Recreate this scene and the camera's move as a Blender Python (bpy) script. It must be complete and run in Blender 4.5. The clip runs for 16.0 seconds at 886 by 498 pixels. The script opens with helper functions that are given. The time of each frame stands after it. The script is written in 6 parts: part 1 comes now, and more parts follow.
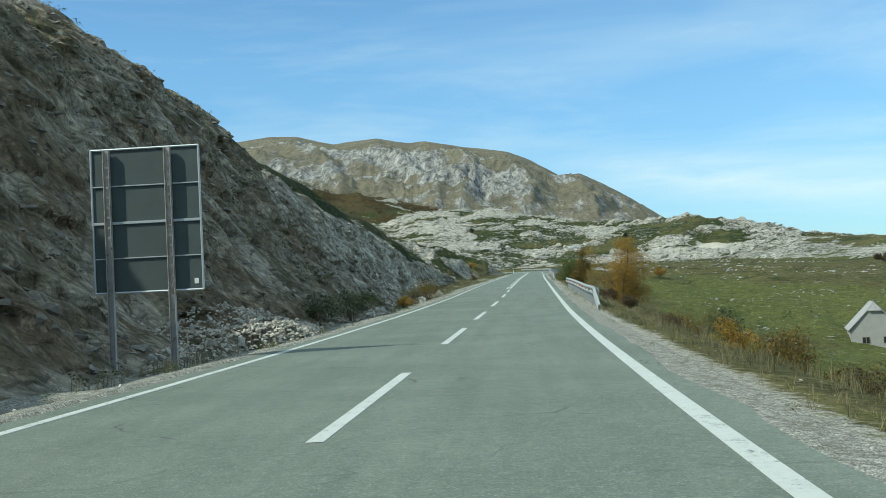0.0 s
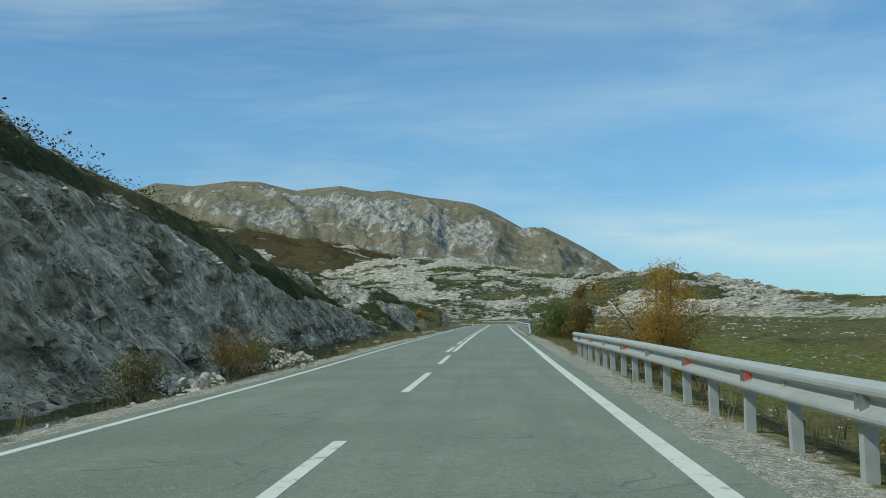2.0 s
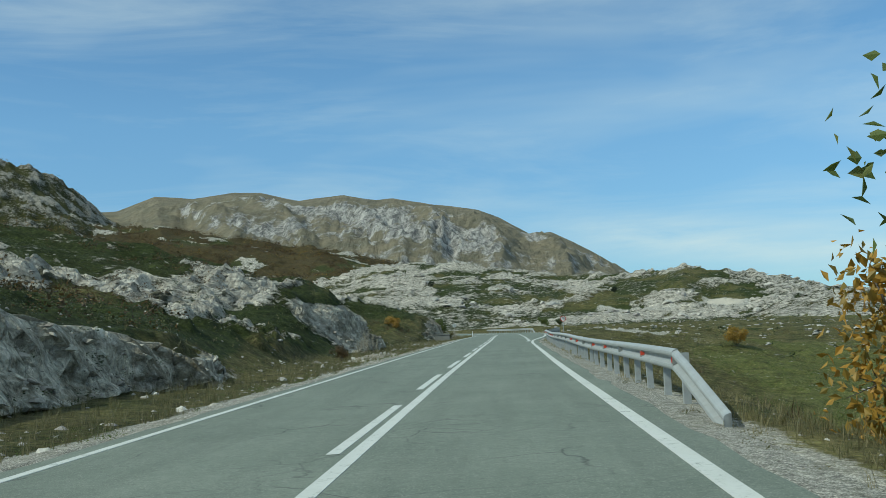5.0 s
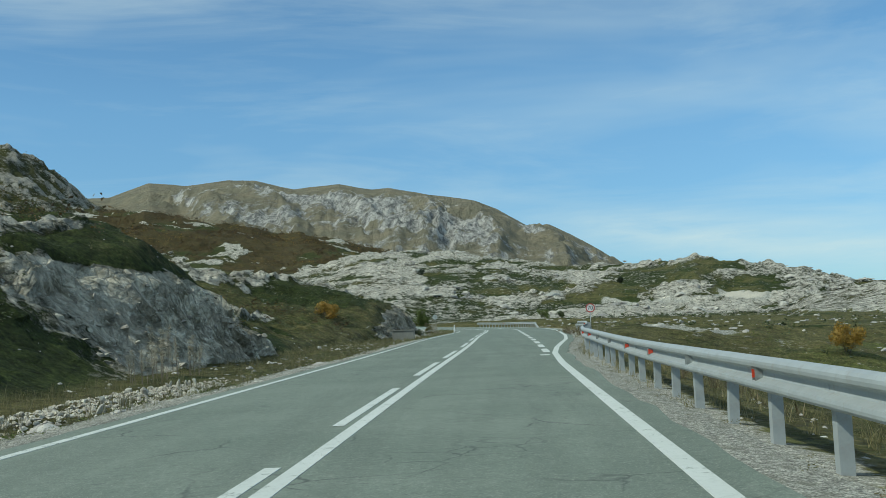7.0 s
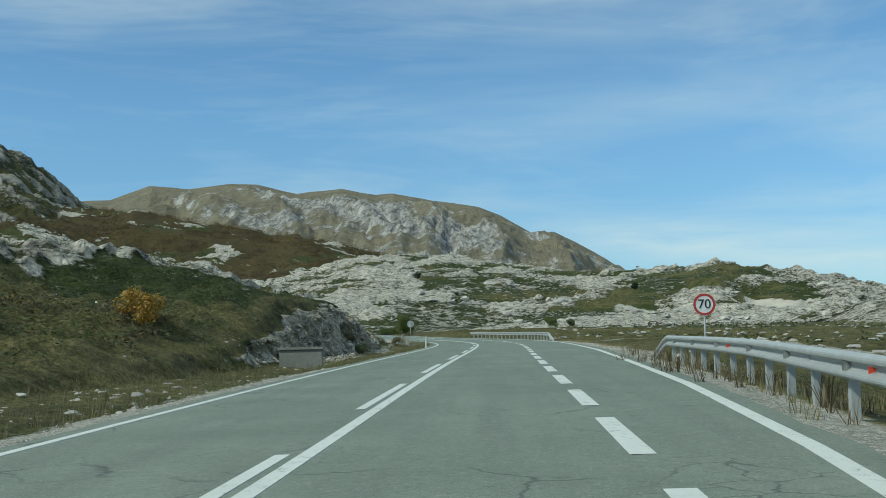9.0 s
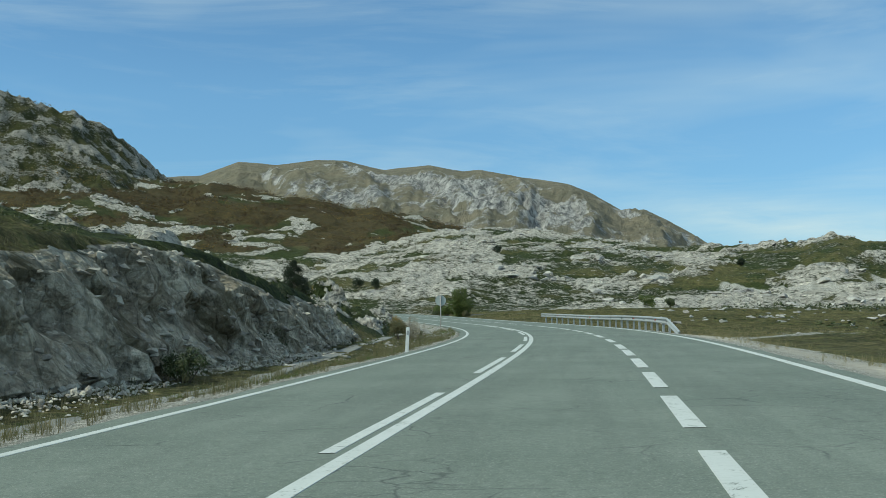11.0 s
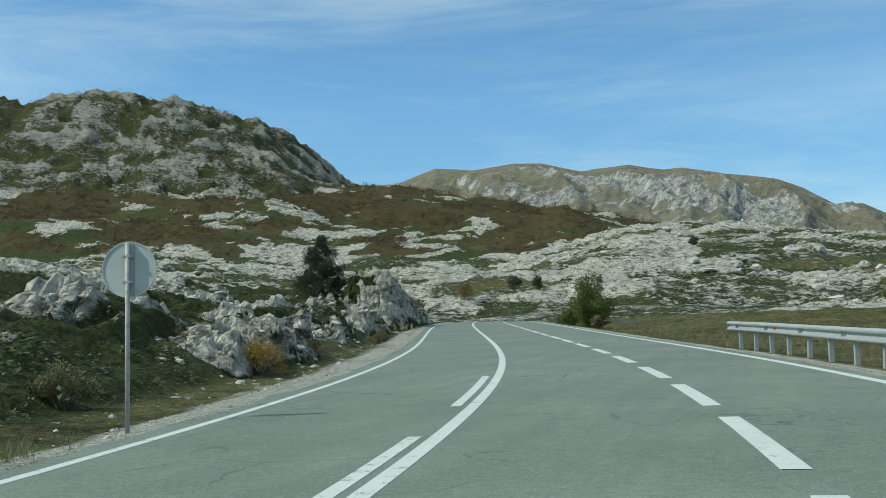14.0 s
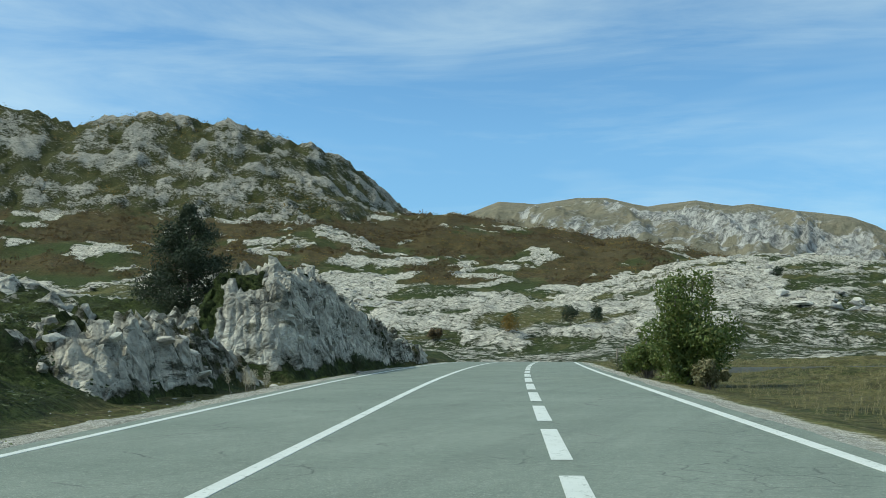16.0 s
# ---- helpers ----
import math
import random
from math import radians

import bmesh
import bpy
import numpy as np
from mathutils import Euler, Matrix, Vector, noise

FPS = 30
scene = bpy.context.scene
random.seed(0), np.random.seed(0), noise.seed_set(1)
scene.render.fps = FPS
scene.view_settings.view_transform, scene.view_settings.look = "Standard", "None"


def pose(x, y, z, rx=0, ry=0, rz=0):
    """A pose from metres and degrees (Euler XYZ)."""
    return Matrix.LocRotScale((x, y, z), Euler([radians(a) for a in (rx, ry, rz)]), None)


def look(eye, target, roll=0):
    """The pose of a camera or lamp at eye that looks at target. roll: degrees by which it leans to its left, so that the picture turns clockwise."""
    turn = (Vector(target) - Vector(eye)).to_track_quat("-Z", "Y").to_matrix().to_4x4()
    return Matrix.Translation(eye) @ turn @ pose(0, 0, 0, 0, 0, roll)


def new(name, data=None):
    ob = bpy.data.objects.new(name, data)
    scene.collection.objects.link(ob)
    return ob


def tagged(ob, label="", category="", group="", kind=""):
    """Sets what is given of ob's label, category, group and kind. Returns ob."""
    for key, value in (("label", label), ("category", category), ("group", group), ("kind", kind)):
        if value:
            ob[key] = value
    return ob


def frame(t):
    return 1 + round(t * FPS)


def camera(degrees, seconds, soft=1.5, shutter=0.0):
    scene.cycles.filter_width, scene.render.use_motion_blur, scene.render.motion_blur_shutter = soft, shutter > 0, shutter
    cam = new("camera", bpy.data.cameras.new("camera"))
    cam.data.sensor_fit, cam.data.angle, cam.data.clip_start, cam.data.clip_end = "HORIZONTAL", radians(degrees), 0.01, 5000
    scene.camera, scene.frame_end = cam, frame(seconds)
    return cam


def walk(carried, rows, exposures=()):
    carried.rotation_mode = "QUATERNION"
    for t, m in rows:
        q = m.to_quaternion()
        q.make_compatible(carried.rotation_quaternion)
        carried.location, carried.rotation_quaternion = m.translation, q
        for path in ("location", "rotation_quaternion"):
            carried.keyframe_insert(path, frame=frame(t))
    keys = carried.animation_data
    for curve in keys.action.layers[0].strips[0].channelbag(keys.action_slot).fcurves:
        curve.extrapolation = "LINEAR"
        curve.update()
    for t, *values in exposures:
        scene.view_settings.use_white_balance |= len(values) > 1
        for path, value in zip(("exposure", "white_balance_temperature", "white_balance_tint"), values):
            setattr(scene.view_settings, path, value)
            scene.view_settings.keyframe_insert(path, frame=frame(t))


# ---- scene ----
cam = camera(43.13, 16.0, soft=0.85)
PATH = [
    (0.0, pose(1.68, 0.01, 1.10, 92.02, 2.80, 4.16)),
    (0.5, pose(1.55, 10.97, 1.14, 92.01, 3.81, 3.06)),
    (1.0, pose(1.53, 21.98, 1.16, 92.92, 2.85, 2.48)),
    (1.5, pose(1.63, 32.69, 1.22, 93.39, 2.73, 1.77)),
    (2.0, pose(1.80, 43.34, 1.33, 94.58, 1.25, 2.18)),
    (2.5, pose(1.91, 53.82, 1.47, 95.36, 0.62, 2.96)),
    (3.0, pose(2.06, 64.58, 1.63, 94.84, 2.21, 2.54)),
    (3.5, pose(2.14, 75.19, 1.83, 94.43, 1.81, 2.24)),
    (4.0, pose(2.20, 86.12, 2.06, 95.16, 3.07, 2.38)),
    (6.5, pose(2.82, 141.02, 2.99, 94.67, 1.69, 2.92)),
    (7.0, pose(3.05, 152.05, 3.18, 94.61, 1.91, 2.41)),
    (7.5, pose(3.29, 162.63, 3.37, 95.17, 1.95, 1.89)),
    (8.0, pose(3.51, 173.43, 3.54, 95.10, 1.62, 2.18)),
    (10.5, pose(4.39, 227.71, 4.51, 94.45, 0.56, 4.19)),
    (11.0, pose(4.57, 238.56, 4.68, 93.94, 0.48, 7.06)),
    (11.5, pose(4.72, 249.12, 4.82, 95.06, 1.35, 11.38)),
    (12.0, pose(4.73, 259.67, 4.96, 95.72, 0.69, 11.78)),
    (12.5, pose(4.60, 269.92, 5.06, 95.07, -0.14, 13.51)),
    (13.0, pose(4.45, 280.20, 5.20, 94.75, 1.54, 15.62)),
    (13.5, pose(4.00, 290.18, 5.35, 94.82, 1.81, 16.27)),
    (14.0, pose(3.14, 300.44, 5.51, 94.35, 1.18, 17.43)),
    (14.5, pose(1.69, 310.69, 5.69, 93.24, 0.48, 19.44)),
    (15.0, pose(-0.21, 321.05, 5.83, 95.87, 0.05, 20.81)),
    (15.5, pose(-2.55, 331.35, 6.01, 96.43, -0.29, 21.07)),
    (16.0, pose(-5.15, 341.56, 6.25, 96.14, -0.04, 20.58)),
]
walk(cam, PATH, exposures=[(t, e, 6300.0, -6.0) for t, e in ((0.0, 0.12), (0.5, 0.0), (1.5, -0.18), (2.0, -0.24), (10.5, -0.22), (13.0, -0.06), (14.5, -0.05), (15.0, 0.03), (16.0, 0.08))])

# ---------- light ----------
SUN_DIR = Vector((-0.87, -0.46, 0.93)).normalized()      # towards the sun, behind and to the left
sun = new("sun", bpy.data.lights.new("sun", "SUN"))
sun.data.energy, sun.data.angle, sun.data.color = 3.5, radians(0.6), (1.0, 0.95, 0.87)
sun.matrix_world = look((0, 0, 60), Vector((0, 0, 60)) - SUN_DIR)


class Nodes:
    """A small helper to write node trees in few lines."""

    def __init__(self, tree):
        self.t = tree
        self.t.nodes.clear()

    def n(self, kind, inputs=None, **props):
        node = self.t.nodes.new("ShaderNode" + kind)
        if "operation" in props:
            node.operation, node.use_clamp = props["operation"], props.get("use_clamp", False)
        if "data_type" in props:
            node.data_type = props["data_type"]
        if "blend_type" in props:
            node.blend_type = props["blend_type"]
        if "feature" in props:
            node.feature = props["feature"]
        if "attribute_name" in props:
            node.attribute_name = props["attribute_name"]
        for k, v in (inputs or {}).items():
            if isinstance(v, bpy.types.NodeSocket):
                self.t.links.new(v, node.inputs[k])
            else:
                node.inputs[k].default_value = v
        return node

    def noise(self, vec, scale, detail=4, rough=0.55, distort=0.0):
        return self.n("TexNoise", {"Vector": vec, "Scale": scale, "Detail": detail, "Roughness": rough, "Distortion": distort}).outputs["Fac"]

    def ramp(self, fac, lo, hi, a=0.0, b=1.0):
        return self.n("MapRange", {"Value": fac, "From Min": lo, "From Max": hi, "To Min": a, "To Max": b}).outputs["Result"]

    def math(self, op, a, b=0.0, clamp=False):
        return self.n("Math", {0: a, 1: b}, operation=op, use_clamp=clamp).outputs[0]

    def mix(self, fac, a, b):
        node = self.n("Mix", data_type="RGBA")
        for key, v in ((0, fac), (6, a), (7, b)):
            if isinstance(v, bpy.types.NodeSocket):
                self.t.links.new(v, node.inputs[key])
            else:
                node.inputs[key].default_value = (*v, 1) if isinstance(v, tuple) and len(v) == 3 else v
        return node.outputs[2]

    def scaled(self, vec, sx, sy, sz, rz=0.0):
        return self.n("Mapping", {"Vector": vec, "Scale": (sx, sy, sz), "Rotation": (0, 0, rz)}).outputs[0]


# sky: clear autumn air with thin streaks of high cloud
world = bpy.data.worlds.new("sky")
scene.world = world
world.use_nodes = True
N = Nodes(world.node_tree)
sky = N.n("TexSky")
sky.sky_type, sky.sun_disc, sky.altitude = "NISHITA", False, 1400.0
sky.sun_elevation, sky.sun_rotation = math.asin(SUN_DIR.z), math.atan2(SUN_DIR.x, SUN_DIR.y)
sky.air_density, sky.dust_density, sky.ozone_density = 1.0, 0.6, 1.6
gen = N.n("TexCoord").outputs["Generated"]
streak = N.noise(N.scaled(gen, 1.6, 1.6, 11.0, 0.2), 1.7, 7, 0.62, 0.5)
veil = N.noise(N.scaled(gen, 1.0, 1.0, 5.0, 0.5), 1.1, 3, 0.5)
z_up = N.n("SeparateXYZ", {0: gen}).outputs[2]
low = N.math("ADD", N.ramp(z_up, 0.0, 0.24, 0.03, 0.0), N.ramp(N.noise(N.scaled(gen, 1.3, 1.3, 7.0, 1.1), 1.9, 4, 0.55, 0.3), 0.46, 0.72, 0.0, 0.26))
cloud = N.math("ADD", N.ramp(N.math("MULTIPLY", streak, N.math("ADD", veil, 0.55)), 0.44, 0.82, 0.0, 0.34), low, True)
x_right = N.n("SeparateXYZ", {0: gen}).outputs[0]
line_up = N.math("ABSOLUTE", N.math("SUBTRACT", N.math("ADD", z_up, N.math("MULTIPLY", x_right, 0.16)), 0.112))
bank = N.math("MULTIPLY", N.ramp(line_up, 0.0, 0.028, 1.0, 0.0), N.ramp(x_right, -0.03, 0.14))
bank = N.math("MULTIPLY", bank, N.ramp(N.noise(N.scaled(gen, 5, 5, 26.0, 0.3), 1.6, 6, 0.6, 0.4), 0.33, 0.62, 0.10, 0.48))
# the last ramp adds an unseen veil overhead that whitens the skylight
cloud = N.math("ADD", N.math("ADD", cloud, bank), N.ramp(z_up, 0.25, 0.75, 0.0, 0.38), True)
tint = N.n("Mix", {0: 1.0, 6: sky.outputs[0], 7: N.mix(N.ramp(z_up, 0.0, 0.20), (0.52, 0.70, 0.93), (0.86, 1.08, 1.22))}, data_type="RGBA", blend_type="MULTIPLY").outputs[2]
col = N.mix(cloud, tint, (6.4, 7.0, 7.3))
bg = N.n("Background", {"Color": col, "Strength": 0.128})
N.t.links.new(bg.outputs[0], N.n("OutputWorld").inputs[0])


# ---------- materials ----------
def material(name, build):
    m = bpy.data.materials.new(name)
    m.use_nodes = True
    k = Nodes(m.node_tree)
    bsdf = k.n("BsdfPrincipled")
    k.t.links.new(bsdf.outputs[0], k.n("OutputMaterial").inputs[0])
    vec = k.n("TexCoord").outputs["Object"]
    build(k, bsdf, vec)
    return m


def put(k, bsdf, **values):
    for key, v in values.items():
        key = key.replace("_", " ")
        if isinstance(v, bpy.types.NodeSocket):
            k.t.links.new(v, bsdf.inputs[key])
        else:
            bsdf.inputs[key].default_value = (*v, 1) if isinstance(v, tuple) else v


def bump(k, bsdf, height, strength=0.5, distance=0.05):
    b = k.n("Bump", {"Height": height, "Strength": strength, "Distance": distance})
    k.t.links.new(b.outputs[0], bsdf.inputs["Normal"])


def simple(name, base, rough=0.6, metal=0.0, vary=0.25, scale=6.0, relief=0.2, by_object=False, by_island=False, dirt=None):
    """Painted, metal, stone or plant surfaces: a base colour with two scales of variation and fine relief."""
    def build(k, bsdf, vec):
        n1, n2 = k.noise(vec, scale, 5), k.noise(vec, scale * 9, 3)
        both = k.math("ADD", k.math("MULTIPLY", n1, 0.65), k.math("MULTIPLY", n2, 0.35))
        c = k.mix(k.ramp(both, 0.3, 0.7), tuple(v * (1 - vary) for v in base), tuple(min(v * (1 + vary), 0.9) for v in base))
        if by_object or by_island:
            r = k.n("ObjectInfo").outputs["Random"] if by_object else k.n("NewGeometry").outputs["Random Per Island"]
            c = k.n("HueSaturation", {"Color": c, "Value": k.ramp(r, 0, 1, 0.78, 1.2), "Hue": k.ramp(r, 0, 1, 0.485, 0.515)}).outputs[0]
        if dirt:
            c = k.mix(k.ramp(k.noise(vec, scale * 2.3, 6, 0.7), 0.55, 0.68), c, dirt)
        put(k, bsdf, Base_Color=c, Roughness=k.ramp(n2, 0.3, 0.7, max(rough - 0.1, 0.05), min(rough + 0.1, 1.0)), Metallic=metal)
        if relief:
            bump(k, bsdf, both, relief, 0.02)
    return material(name, build)


def leafy(name, a, b, c, trans=0.25):
    """Leaves: three hues shared out leaf by leaf."""
    def build(k, bsdf, vec):
        r = k.n("NewGeometry").outputs["Random Per Island"]
        big = k.noise(vec, 0.9, 2)
        f = k.math("ADD", k.math("MULTIPLY", r, 0.6), k.math("MULTIPLY", big, 0.5))
        put(k, bsdf, Base_Color=k.mix(k.ramp(f, 0.62, 0.95), k.mix(k.ramp(f, 0.15, 0.6), a, b), c), Roughness=0.6)
        bsdf.inputs["Subsurface Weight"].default_value = 0.0
        tr = k.n("BsdfTranslucent", {"Color": k.mix(k.ramp(f, 0.62, 0.95), k.mix(k.ramp(f, 0.15, 0.6), a, b), c)})
        mx = k.n("MixShader", {0: trans, 1: bsdf.outputs[0], 2: tr.outputs[0]})
        out = [o for o in k.t.nodes if o.type == "OUTPUT_MATERIAL"][0]
        k.t.links.new(mx.outputs[0], out.inputs[0])
    return material(name, build)


def ground_build(k, bsdf, vec):
    """Karst country: limestone, grass, heather, russet scrub, gravel and scree, shared out by what grows where."""
    att = lambda s: k.n("Attribute", attribute_name=s).outputs["Fac"]
    times = lambda c, f: k.n("Mix", {0: 1.0, 6: c, 7: f}, data_type="RGBA", blend_type="MULTIPLY").outputs[2]
    value = lambda node: k.n("SeparateColor", {0: node.outputs["Color"]}).outputs[0]
    rock, brown, gravel, tan, fresh, dark, cut = att("rock"), att("brown"), att("gravel"), att("tan"), att("fresh"), att("dark"), att("cut")
    n_big = k.noise(k.scaled(vec, 1, 1, 2.2), 0.035, 7, 0.62, 0.3)
    n_mid = k.noise(k.scaled(vec, 1, 1, 1.7, 0.5), 0.28, 7, 0.66)
    n_seam = k.noise(k.scaled(vec, 1, 1, 1.8, 0.9), 0.85, 7, 0.74, 0.2)
    n_fine = k.noise(vec, 3.1, 6, 0.7)
    n_tiny = k.noise(vec, 21.0, 3, 0.6)
    # plants
    green = k.mix(k.ramp(n_mid, 0.38, 0.6), (0.050, 0.062, 0.018), (0.118, 0.108, 0.040))
    green = k.mix(k.ramp(n_fine, 0.45, 0.75), green, (0.19, 0.155, 0.075))
    lush = k.mix(k.ramp(n_fine, 0.35, 0.65), (0.092, 0.118, 0.026), (0.165, 0.165, 0.056))
    heath = k.mix(k.ramp(n_fine, 0.35, 0.62), (0.020, 0.030, 0.008), (0.056, 0.072, 0.020))
    plants = k.mix(k.ramp(k.math("ADD", k.math("ADD", n_big, k.math("MULTIPLY", n_mid, 0.4)), dark), 0.72, 0.78), green, heath)
    dry = k.noise(vec, 0.07, 5, 0.65)
    plants = k.mix(k.math("MULTIPLY", k.ramp(dry, 0.47, 0.62, 0.0, 0.7), k.ramp(dark, -0.04, 0.05, 1.0, 0.1)), plants, k.mix(n_fine, (0.100, 0.095, 0.034), (0.205, 0.178, 0.080)))
    plants = k.mix(fresh, plants, lush)
    russet = k.mix(k.ramp(n_mid, 0.35, 0.65), (0.046, 0.040, 0.018), (0.088, 0.060, 0.022))
    russet = k.mix(k.ramp(n_seam, 0.52, 0.66), russet, (0.075, 0.072, 0.026))
    plants = k.mix(k.math("MULTIPLY", brown, k.math("SUBTRACT", 1.0, cut)), plants, russet)
    plants = times(plants, k.ramp(k.noise(vec, 6.0, 7, 0.78), 0.36, 0.64, 0.50, 1.50))
    plants = times(plants, k.ramp(n_seam, 0.36, 0.64, 0.60, 1.40))
    # the mountain's grass and cliffs; distance haze is mixed into the grass colours
    alp = k.mix(k.ramp(k.noise(vec, 0.012, 6, 0.65), 0.38, 0.62), (0.275, 0.238, 0.158), (0.185, 0.172, 0.120))
    alp = k.mix(k.ramp(k.noise(vec, 0.09, 6, 0.7), 0.52, 0.66, 0.0, 0.7), alp, (0.120, 0.118, 0.078))
    plants = k.mix(tan, plants, alp)
    gully = k.noise(k.scaled(vec, 1, 0.35, 0.25), 0.030, 9, 0.72, 0.4)
    flute = k.noise(k.scaled(vec, 1, 0.2, 0.12), 0.075, 6, 0.7, 0.2)
    cliff = k.mix(k.ramp(k.math("ADD", k.math("MULTIPLY", flute, 0.6), k.math("MULTIPLY", k.noise(k.scaled(vec, 1, 0.3, 0.15), 0.2, 5, 0.75), 0.4)), 0.43, 0.57), (0.15, 0.148, 0.138), (0.58, 0.56, 0.505))
    # weathered limestone
    crack = k.n("TexVoronoi", {"Vector": k.scaled(vec, 1, 1, 1.5), "Scale": 0.55}, feature="DISTANCE_TO_EDGE").outputs["Distance"]
    stone = k.mix(k.ramp(n_mid, 0.34, 0.66), (0.40, 0.375, 0.31), (0.80, 0.755, 0.64))
    stone = k.mix(k.ramp(n_fine, 0.50, 0.72), stone, (0.46, 0.425, 0.35))
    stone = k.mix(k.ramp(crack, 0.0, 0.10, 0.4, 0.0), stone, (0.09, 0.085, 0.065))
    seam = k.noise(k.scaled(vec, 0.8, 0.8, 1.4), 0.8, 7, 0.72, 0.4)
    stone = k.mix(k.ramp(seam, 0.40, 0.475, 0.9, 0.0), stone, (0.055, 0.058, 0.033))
    wavy = k.n("Mix", {0: 0.12, 4: vec, 5: k.n("TexNoise", {"Vector": vec, "Scale": 1.7, "Detail": 5.0}).outputs["Color"]}, data_type="VECTOR").outputs[1]
    lump = k.n("TexVoronoi", {"Vector": k.scaled(wavy, 1, 1, 1.3), "Scale": 1.7})
    chip = k.n("TexVoronoi", {"Vector": wavy, "Scale": 5.2})
    stone = times(stone, k.math("ADD", k.ramp(value(lump), 0, 1, 0.40, 0.62), k.ramp(value(chip), 0, 1, 0.35, 0.66)))
    # blasted rock: grey-brown, fluted down the face, with pale chips, dark cracks and soil
    steep = k.n("Mapping", {"Vector": wavy, "Scale": (1.0, 1.0, 0.5), "Rotation": (0.28, 0.12, 0.0)}).outputs[0]
    drill = k.noise(steep, 0.9, 8, 0.74)
    mott = k.noise(vec, 2.1, 8, 0.76)
    raw = k.mix(k.ramp(drill, 0.36, 0.62), (0.20, 0.186, 0.148), (0.52, 0.482, 0.385))
    raw = k.mix(k.ramp(n_mid, 0.46, 0.66, 0.0, 0.7), raw, (0.235, 0.208, 0.160))
    raw = k.mix(k.ramp(mott, 0.54, 0.64, 0.0, 0.8), raw, (0.66, 0.62, 0.53))
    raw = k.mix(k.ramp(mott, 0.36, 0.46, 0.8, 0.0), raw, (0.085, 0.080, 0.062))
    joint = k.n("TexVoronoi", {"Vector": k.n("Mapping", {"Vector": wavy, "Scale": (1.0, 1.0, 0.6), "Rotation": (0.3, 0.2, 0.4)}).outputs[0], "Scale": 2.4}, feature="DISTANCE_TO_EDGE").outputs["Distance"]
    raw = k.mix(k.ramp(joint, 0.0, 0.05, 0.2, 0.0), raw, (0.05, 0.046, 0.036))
    raw = times(raw, k.math("ADD", k.ramp(value(lump), 0, 1, 0.55, 0.90), k.ramp(value(chip), 0, 1, 0.45, 1.05)))
    raw = k.mix(k.math("MULTIPLY", brown, k.ramp(n_mid, 0.40, 0.58, 0.45, 1.0)), raw, times(raw, (0.46, 0.39, 0.31, 1.0)))          # soil on the far cut; shade put into the near cut's colour
    raw = k.mix(k.ramp(k.noise(vec, 0.42, 7, 0.7), 0.50, 0.60, 0.0, 0.8), raw, k.mix(n_fine, (0.060, 0.062, 0.030), (0.180, 0.145, 0.085)))
    stone = k.mix(k.ramp(dark, 0.13, 0.18, 0.0, 0.5), stone, (0.210, 0.202, 0.172))          # lichen on the high crag
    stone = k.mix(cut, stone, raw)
    # which of them shows
    spread = k.math("ADD", k.math("MULTIPLY", n_big, 0.40), k.math("MULTIPLY", n_mid, 0.55))
    spread = k.math("ADD", spread, k.math("ADD", k.math("MULTIPLY", n_seam, 0.70), k.math("MULTIPLY", n_fine, 0.15)))
    mask = k.ramp(k.math("ADD", rock, spread), 1.38, 1.45)
    bare = k.ramp(k.math("ADD", rock, k.math("ADD", k.math("MULTIPLY", gully, 0.9), k.math("MULTIPLY", n_big, 0.35))), 1.12, 1.22)
    mask = k.math("ADD", k.math("MULTIPLY", mask, k.math("SUBTRACT", 1.0, tan)), k.math("MULTIPLY", bare, tan))
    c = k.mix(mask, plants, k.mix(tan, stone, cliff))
    # gravel and scree
    pebble = k.n("TexVoronoi", {"Vector": vec, "Scale": 62.0})
    grit = k.mix(k.ramp(value(pebble), 0.05, 0.95), (0.22, 0.212, 0.178), (0.72, 0.695, 0.60))
    grit = k.mix(k.ramp(pebble.outputs["Distance"], 0.45, 0.65, 0.0, 0.5), grit, (0.11, 0.105, 0.085))
    grit = times(grit, k.ramp(k.noise(vec, 11.0, 5, 0.75), 0.36, 0.64, 0.55, 1.40))
    grit = k.mix(k.ramp(n_fine, 0.50, 0.66, 0.0, 0.6), grit, (0.165, 0.165, 0.115))
    gmask = k.ramp(k.math("ADD", k.math("MULTIPLY", gravel, 0.70), k.math("ADD", k.math("MULTIPLY", n_fine, 0.9), k.math("MULTIPLY", n_mid, 0.5))), 1.07, 1.19)
    c = k.mix(gmask, c, grit)
    c = k.mix(k.ramp(gravel, 1.2, 1.7), c, k.mix(k.ramp(n_fine, 0.35, 0.65), (0.40, 0.36, 0.28), (0.66, 0.61, 0.50)))
    put(k, bsdf, Base_Color=c, Roughness=0.93)
    bsdf.inputs["Specular IOR Level"].default_value = 0.15
    add = lambda *a: a[0] if len(a) == 1 else k.math("ADD", a[0], add(*a[1:]))
    h = add(k.math("MULTIPLY", n_mid, 1.1), k.math("MULTIPLY", n_seam, 0.8), k.math("MULTIPLY", n_fine, 0.45), k.math("MULTIPLY", n_tiny, 0.10))
    broken = add(k.ramp(crack, 0.0, 0.2), k.ramp(joint, 0.0, 0.12, 0.0, 0.6), k.ramp(lump.outputs["Distance"], 0, 0.7, 0.9, 0.0), k.ramp(chip.outputs["Distance"], 0, 0.7, 0.35, 0.0), k.math("MULTIPLY", seam, 2.0))
